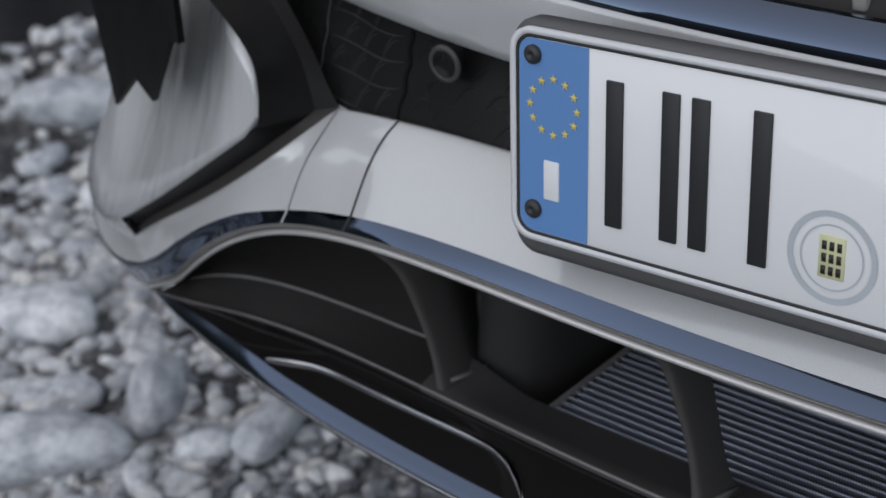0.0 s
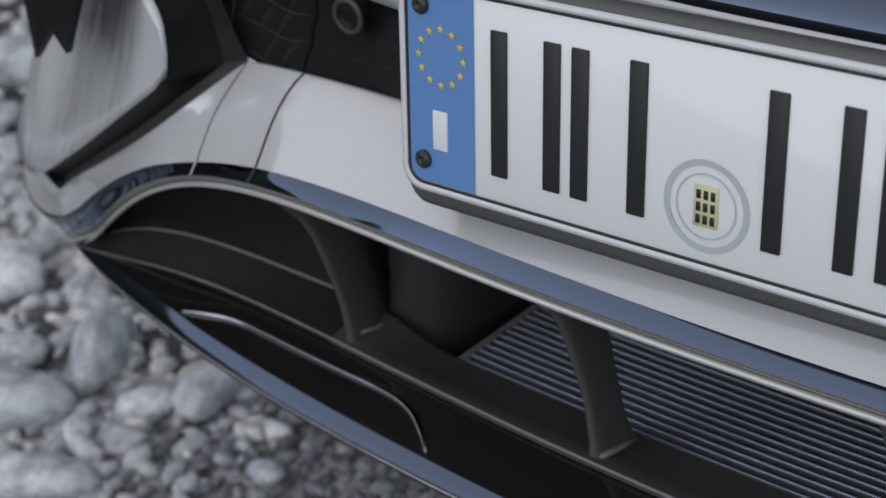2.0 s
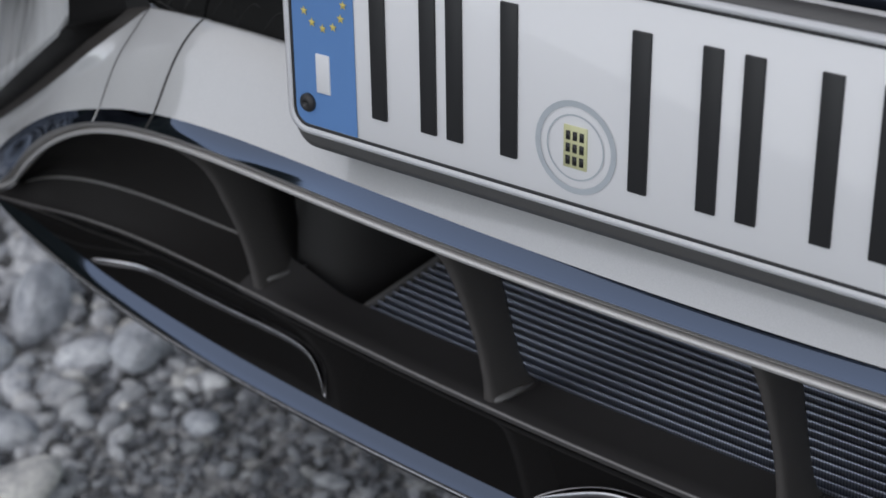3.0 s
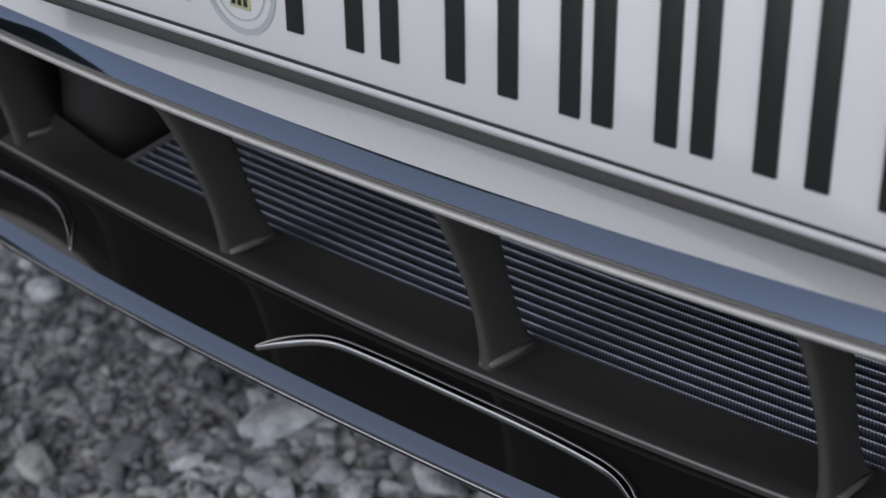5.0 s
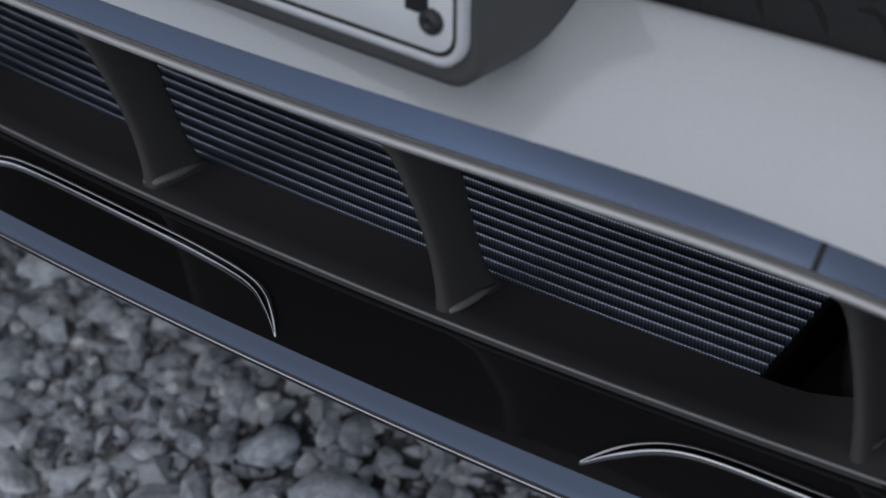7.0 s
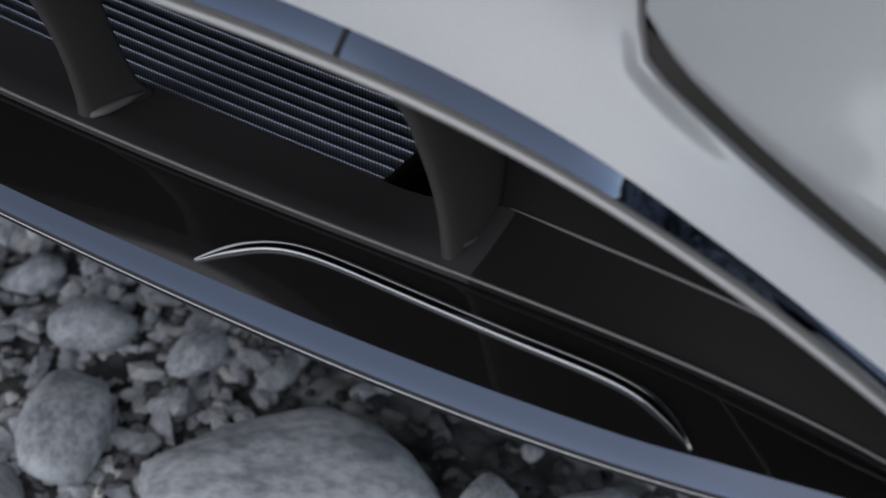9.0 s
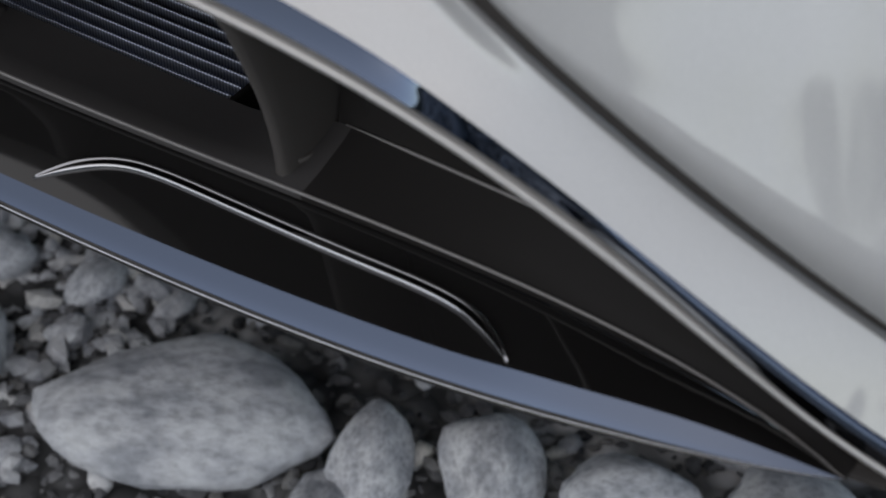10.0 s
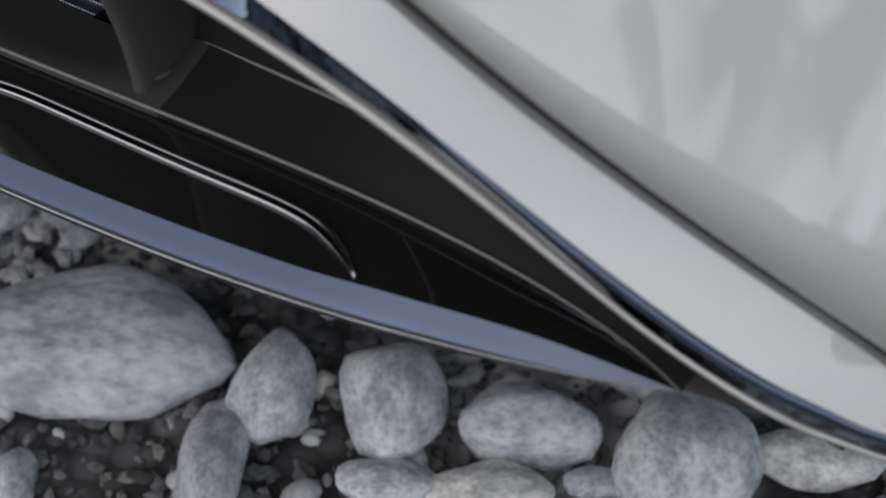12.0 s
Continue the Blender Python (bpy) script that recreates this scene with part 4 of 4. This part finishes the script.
def ground_sheet():
    bm = bmesh.new()
    n = 120
    xs = [math.copysign(abs(u) ** 3.2 * 260 + abs(u) * 1.5, u) for u in [-1 + 2 * i / n for i in range(n + 1)]]
    rows = [[bm.verts.new((x - 0.4, y + 0.3, ground_h(x, y) if max(abs(x), abs(y)) < 6 else -0.025)) for x in xs] for y in xs]
    for a, b in zip(rows, rows[1:]):
        for i in range(n):
            bm.faces.new((a[i], a[i + 1], b[i + 1], b[i]))
    return bm


ground = part("ground", ground_sheet(), SOIL, None)
tagged(ground, "grey gravel of a river bank", "ground", kind="structure")


def stone_mesh(seed, subdiv, rough=0.22, flat=0.6, cut=0.6, mat=None):
    """A water-worn stone of about unit size."""
    bm = bmesh.new()
    bmesh.ops.create_icosphere(bm, subdivisions=subdiv, radius=1.0)
    o = Vector((seed * 7.3, seed * 3.1, seed * 1.7))
    rng = random.Random(seed)
    cuts = [(Vector((rng.uniform(-1, 1), rng.uniform(-1, 1), rng.uniform(-1, 1))).normalized(), rng.uniform(0.62, 0.9)) for _ in range(5 if cut < 0.8 else 9)]
    sx, sy = rng.uniform(0.85, 1.25), rng.uniform(0.7, 1.0)
    for v in bm.verts:
        d = v.co.normalized()
        r = 1 + rough * noise.noise(d * 1.1 + o) + 0.08 * noise.noise(d * 2.7 + o)
        p = d * r
        for nrm, lim in cuts:
            e = p.dot(nrm) - lim
            if e > 0:
                p -= nrm * e * cut
        v.co = Vector((p.x * sx, p.y * sy, p.z * flat))
    me = bpy.data.meshes.new("stone")
    bm.to_mesh(me)
    bm.free()
    for p in me.polygons:
        p.use_smooth = True
    me.materials.append(mat or STONE)
    return me


STONES = [stone_mesh(s, 3, 0.22, (0.55, 0.65, 0.75, 0.5)[s % 4]) for s in range(10)]
STONES += [stone_mesh(s, 3, 0.3, (0.45, 0.55, 0.6)[s % 3], 0.96, SHARD) for s in range(20, 26)]
STONES += [stone_mesh(s, 3, 0.3, (0.45, 0.55, 0.6)[s % 3], 0.96, DARK_SHARD) for s in range(26, 30)]
placed = []


def put_stone(x, y, size, turn=0.0, tilt=0.0, stretch=1.0, variant=0, sink=0.3, up=None, label=""):
    ob = new("stone", STONES[variant % len(STONES)])
    half = size / 2
    ob.scale = (half * stretch, half, half if up is None else up)
    ob.rotation_euler = (radians(tilt), radians(tilt * 0.6), radians(turn))
    ob.location = (x, y, ground_h(x + 0.4, y - 0.3) + half * 0.6 * (1 - sink))
    placed.append((x, y, half * max(1.0, stretch)))
    return tagged(ob, label or "smooth grey river stone lying on gravel", "stone", "river stones")


# the large ones that can be told apart
BIG = [
    (-1.38, 0.40, 0.12, 20, 0, 1.3, 0, 0.2), (-1.122, 0.352, 0.085, 125, 0, 1.95, 1, 0.1, 0.062), (-1.136, 0.205, 0.125, 46, 0, 1.4, 5, 0.2),
    (-1.215, 0.312, 0.060, 10, 10, 1.1, 3, 0.1), (-1.88, 0.85, 0.15, 30, 0, 1.6, 4, 0.2), (-0.99, 0.155, 0.085, 35, 0, 1.5, 5, 0.3),
    (-1.000, 0.315, 0.05, 40, 0, 1.3, 6, 0.2), (-0.87, 0.08, 0.11, 80, 0, 1.3, 7, 0.3), (-0.80, 0.30, 0.045, 5, 0, 1.1, 8, 0.2), (-1.265, 0.28, 0.04, 20, 0, 1.2, 9, 0.2),
    (0.003, 0.112, 0.090, 120, 10, 1.2, 3, 0.2, 0.052), (-0.059, 0.198, 0.050, 30, 10, 1.3, 6, 0.2), (-0.134, 0.211, 0.045, 60, 0, 1.3, 1, 0.2), (0.046, 0.172, 0.032, 30, 0, 1.2, 8, 0.2),
    (0.027, 0.222, 0.042, 90, 0, 1.3, 9, 0.2), (0.172, 0.160, 0.135, 32, 0, 1.62, 0, 0.3, 0.062), (0.298, 0.205, 0.060, 115, 0, 1.35, 6, 0.05),
    (0.372, 0.243, 0.088, 125, 10, 1.3, 1, 0.2), (0.459, 0.276, 0.080, 33, 0, 1.5, 2, 0.2), (0.556, 0.306, 0.100, 115, 0, 1.15, 9, 0.2),
    (0.305, 0.138, 0.062, 122, 12, 1.75, 5, 0.2), (0.405, 0.188, 0.050, 33, 0, 1.4, 4, 0.1), (0.622, 0.357, 0.060, 30, 0, 1.25, 7, 0.2),
    (0.462, 0.222, 0.060, 33, 0, 1.5, 8, 0.5), (0.514, 0.268, 0.032, 30, 0, 1.3, 3, 0.2), (0.20, 0.055, 0.05, 120, 0, 1.2, 2, 0.3),
    (0.60, 0.25, 0.070, 75, 0, 1.2, 1, 0.3), (0.70, 0.31, 0.09, 140, 0, 1.2, 0, 0.3), (0.50, 0.36, 0.07, 10, 0, 1.2, 5, 0.3),
]
for b in BIG:
    put_stone(*b)

rng = random.Random(4)


def clear(x, y, r, slack=0.85):
    return all((x - a) ** 2 + (y - b) ** 2 > (slack * (r + c)) ** 2 for a, b, c in placed)


# cobbles: coarse on the one side, finer towards the middle and the other side
tries = 0
while len(placed) < 300 and tries < 20000:
    tries += 1
    x = rng.uniform(-2.2, 0.8) if rng.random() < 0.6 else rng.uniform(-0.55, 0.15)
    y = rng.uniform(-0.1, 1.1) if x < -0.6 else rng.uniform(-0.06, 0.5)
    if x > 0.02:
        s = rng.uniform(0.018, 0.04)
    elif x > -0.42:
        s = rng.choice((0.025, 0.03, 0.04, 0.05)) * rng.uniform(0.8, 1.2)
    elif x < -0.65:
        s = rng.choice((0.03, 0.035, 0.04, 0.05, 0.06, 0.09)) * rng.uniform(0.8, 1.2)
    else:
        s = rng.choice((0.02, 0.025, 0.03, 0.04, 0.055)) * rng.uniform(0.8, 1.2)
    if clear(x, y, s / 2):
        put_stone(x, y, s, rng.uniform(0, 360), rng.uniform(-15, 15), rng.uniform(1.0, 1.6), rng.randrange(16, 20) if -0.88 < x < -0.45 else rng.randrange(10, 16) if -0.45 <= x < 0.1 else rng.randrange(10), rng.uniform(0.1, 0.5),
                  label="angular blue-grey stone in fine gravel" if -0.65 < x < 0.1 else "")


# pebbles and gravel between them, in masses
def protos(angular, subdiv=2):
    out = []
    for s in range(8):
        bm = bmesh.new()
        bmesh.ops.create_icosphere(bm, subdivisions=subdiv, radius=1.0)
        o = Vector((s * 5.1 + 40, s * 2.3, s))
        q = random.Random(s + 60)
        cuts = [(Vector((q.uniform(-1, 1), q.uniform(-1, 1), q.uniform(-1, 1))).normalized(), q.uniform(0.45, 0.8)) for _ in range(9)]
        vs = []
        for v in bm.verts:
            d = v.co.normalized()
            p = d * (1 + 0.35 * noise.noise(d * 1.3 + o))
            if angular:
                for nrm, lim in cuts:
                    e = p.dot(nrm) - lim
                    if e > 0:
                        p -= nrm * e
            vs.append((p.x, p.y * 0.8, p.z * 0.62))
        out.append((np.array(vs), np.array([[v.index for v in f.verts] for f in bm.faces])))
        bm.free()
    return out


def scatter(name, seed, shapes, zones, material, label, smooth=True):
    """zones: share of the count, x range, y range, size range."""
    vs, fs, base = [], [], 0
    r = random.Random(seed)
    for count, (x0, x1), (y0, y1), (s0, s1) in zones:
        for i in range(count):
            x, y = r.uniform(x0, x1), r.uniform(y0, y1)
            if name == "shore_stones" and -2.6 < x < 1.0 and -0.12 < y < 1.6:
                continue
            s = lerp(s0, s1, r.random() ** 1.6)
            a, t = r.uniform(0, 6.283), r.uniform(-0.6, 0.6)
            v, f = shapes[r.randrange(8)]
            c, d = math.cos(a), math.sin(a)
            w = v * np.array([r.uniform(0.9, 1.5), r.uniform(0.8, 1.1), r.uniform(0.8, 1.2)])
            w = np.stack([w[:, 0], w[:, 1] * math.cos(t) - w[:, 2] * math.sin(t), w[:, 1] * math.sin(t) + w[:, 2] * math.cos(t)], 1)
            w = np.stack([w[:, 0] * c - w[:, 1] * d, w[:, 0] * d + w[:, 1] * c, w[:, 2]], 1) * s
            w += np.array([x, y, ground_h(x + 0.4, y - 0.3) + s * r.uniform(0.1, 0.7)])
            vs.append(w)
            fs.append(f + base)
            base += len(w)
    me = bpy.data.meshes.new(name)
    me.from_pydata(np.concatenate(vs).tolist(), [], np.concatenate(fs).tolist())
    for p in me.polygons:
        p.use_smooth = smooth
    me.materials.append(material)
    return tagged(new(name, me), label, name, kind="stuff")


ROUND, SHARP, COARSE = protos(False), protos(True, 1), protos(False, 1)
scatter("pebbles", 11, ROUND, [(2000, (-1.75, -0.84), (0.0, 0.9), (0.006, 0.018)), (260, (0.05, 0.95), (-0.05, 0.6), (0.005, 0.013)), (1300, (-2.7, -1.2), (0.2, 1.6), (0.009, 0.024))],
        PEBBLE, "loose pale grey pebbles between the stones")
scatter("gravel", 12, SHARP, [(3600, (-0.5, 0.1), (-0.1, 0.6), (0.004, 0.013)), (560, (-0.5, 0.1), (-0.1, 0.5), (0.010, 0.022))],
        GRAVEL, "angular blue-grey gravel", False)
scatter("fine_gravel", 15, SHARP, [(6500, (-0.98, -0.42), (-0.1, 0.75), (0.003, 0.010)), (700, (-0.98, -0.42), (-0.1, 0.75), (0.008, 0.017))],
        FINE_GRAVEL, "fine dark blue-grey gravel", False)
# gap gravel, its shade painted as dark colour
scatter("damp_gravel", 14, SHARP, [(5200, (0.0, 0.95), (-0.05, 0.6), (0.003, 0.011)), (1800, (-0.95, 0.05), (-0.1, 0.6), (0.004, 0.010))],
        GAP_SHADE_GRAVEL, "gravel darkened to paint the shade in the gaps between stones", False)
# the bank goes on round the car
scatter("shore_stones", 13, COARSE, [(1500, (-6, 6), (-7, 3), (0.03, 0.10)), (2600, (-4, 4), (-4, 2.5), (0.015, 0.05)), (2200, (-1.8, 1.8), (-1.8, -0.1), (0.01, 0.035)), (500, (0.9, 3.4), (-2.4, 0.8), (0.03, 0.12)), (75, (0.0, 2.6), (-2.4, -0.62), (0.07, 0.21))],
        SHORE, "pale stones of the bank round the car")

# a made-up rock slope, coloured near-black to fill the dark background behind the stones
def rock_bank():
    bm = bmesh.new()
    rows = []
    for j in range(22):
        v = j / 21
        row = []
        for i in range(61):
            u = i / 60
            x, y = lerp(-4.3, -1.5, u), lerp(-1.27, 2.0, u)
            out = 1.2 * v
            w = 0.22 * noise.noise(Vector((x * 2.2, y * 2.2, v * 3.0))) + 0.08 * noise.noise(Vector((x * 7, y * 7, v * 9)))
            row.append(bm.verts.new((x - 0.76 * (out + w), y + 0.65 * (out + w), -0.06 + 2.2 * v + 0.2 * w)))
        rows.append(row)
    for a, b in zip(rows, rows[1:]):
        for i in range(60):
            bm.faces.new((a[i], a[i + 1], b[i + 1], b[i]))
    return bm


tagged(part("rock_bank", rock_bank(), DARK_FILL), "added rock slope behind the stones, shade put into its near-black colour", "rock bank", kind="structure")


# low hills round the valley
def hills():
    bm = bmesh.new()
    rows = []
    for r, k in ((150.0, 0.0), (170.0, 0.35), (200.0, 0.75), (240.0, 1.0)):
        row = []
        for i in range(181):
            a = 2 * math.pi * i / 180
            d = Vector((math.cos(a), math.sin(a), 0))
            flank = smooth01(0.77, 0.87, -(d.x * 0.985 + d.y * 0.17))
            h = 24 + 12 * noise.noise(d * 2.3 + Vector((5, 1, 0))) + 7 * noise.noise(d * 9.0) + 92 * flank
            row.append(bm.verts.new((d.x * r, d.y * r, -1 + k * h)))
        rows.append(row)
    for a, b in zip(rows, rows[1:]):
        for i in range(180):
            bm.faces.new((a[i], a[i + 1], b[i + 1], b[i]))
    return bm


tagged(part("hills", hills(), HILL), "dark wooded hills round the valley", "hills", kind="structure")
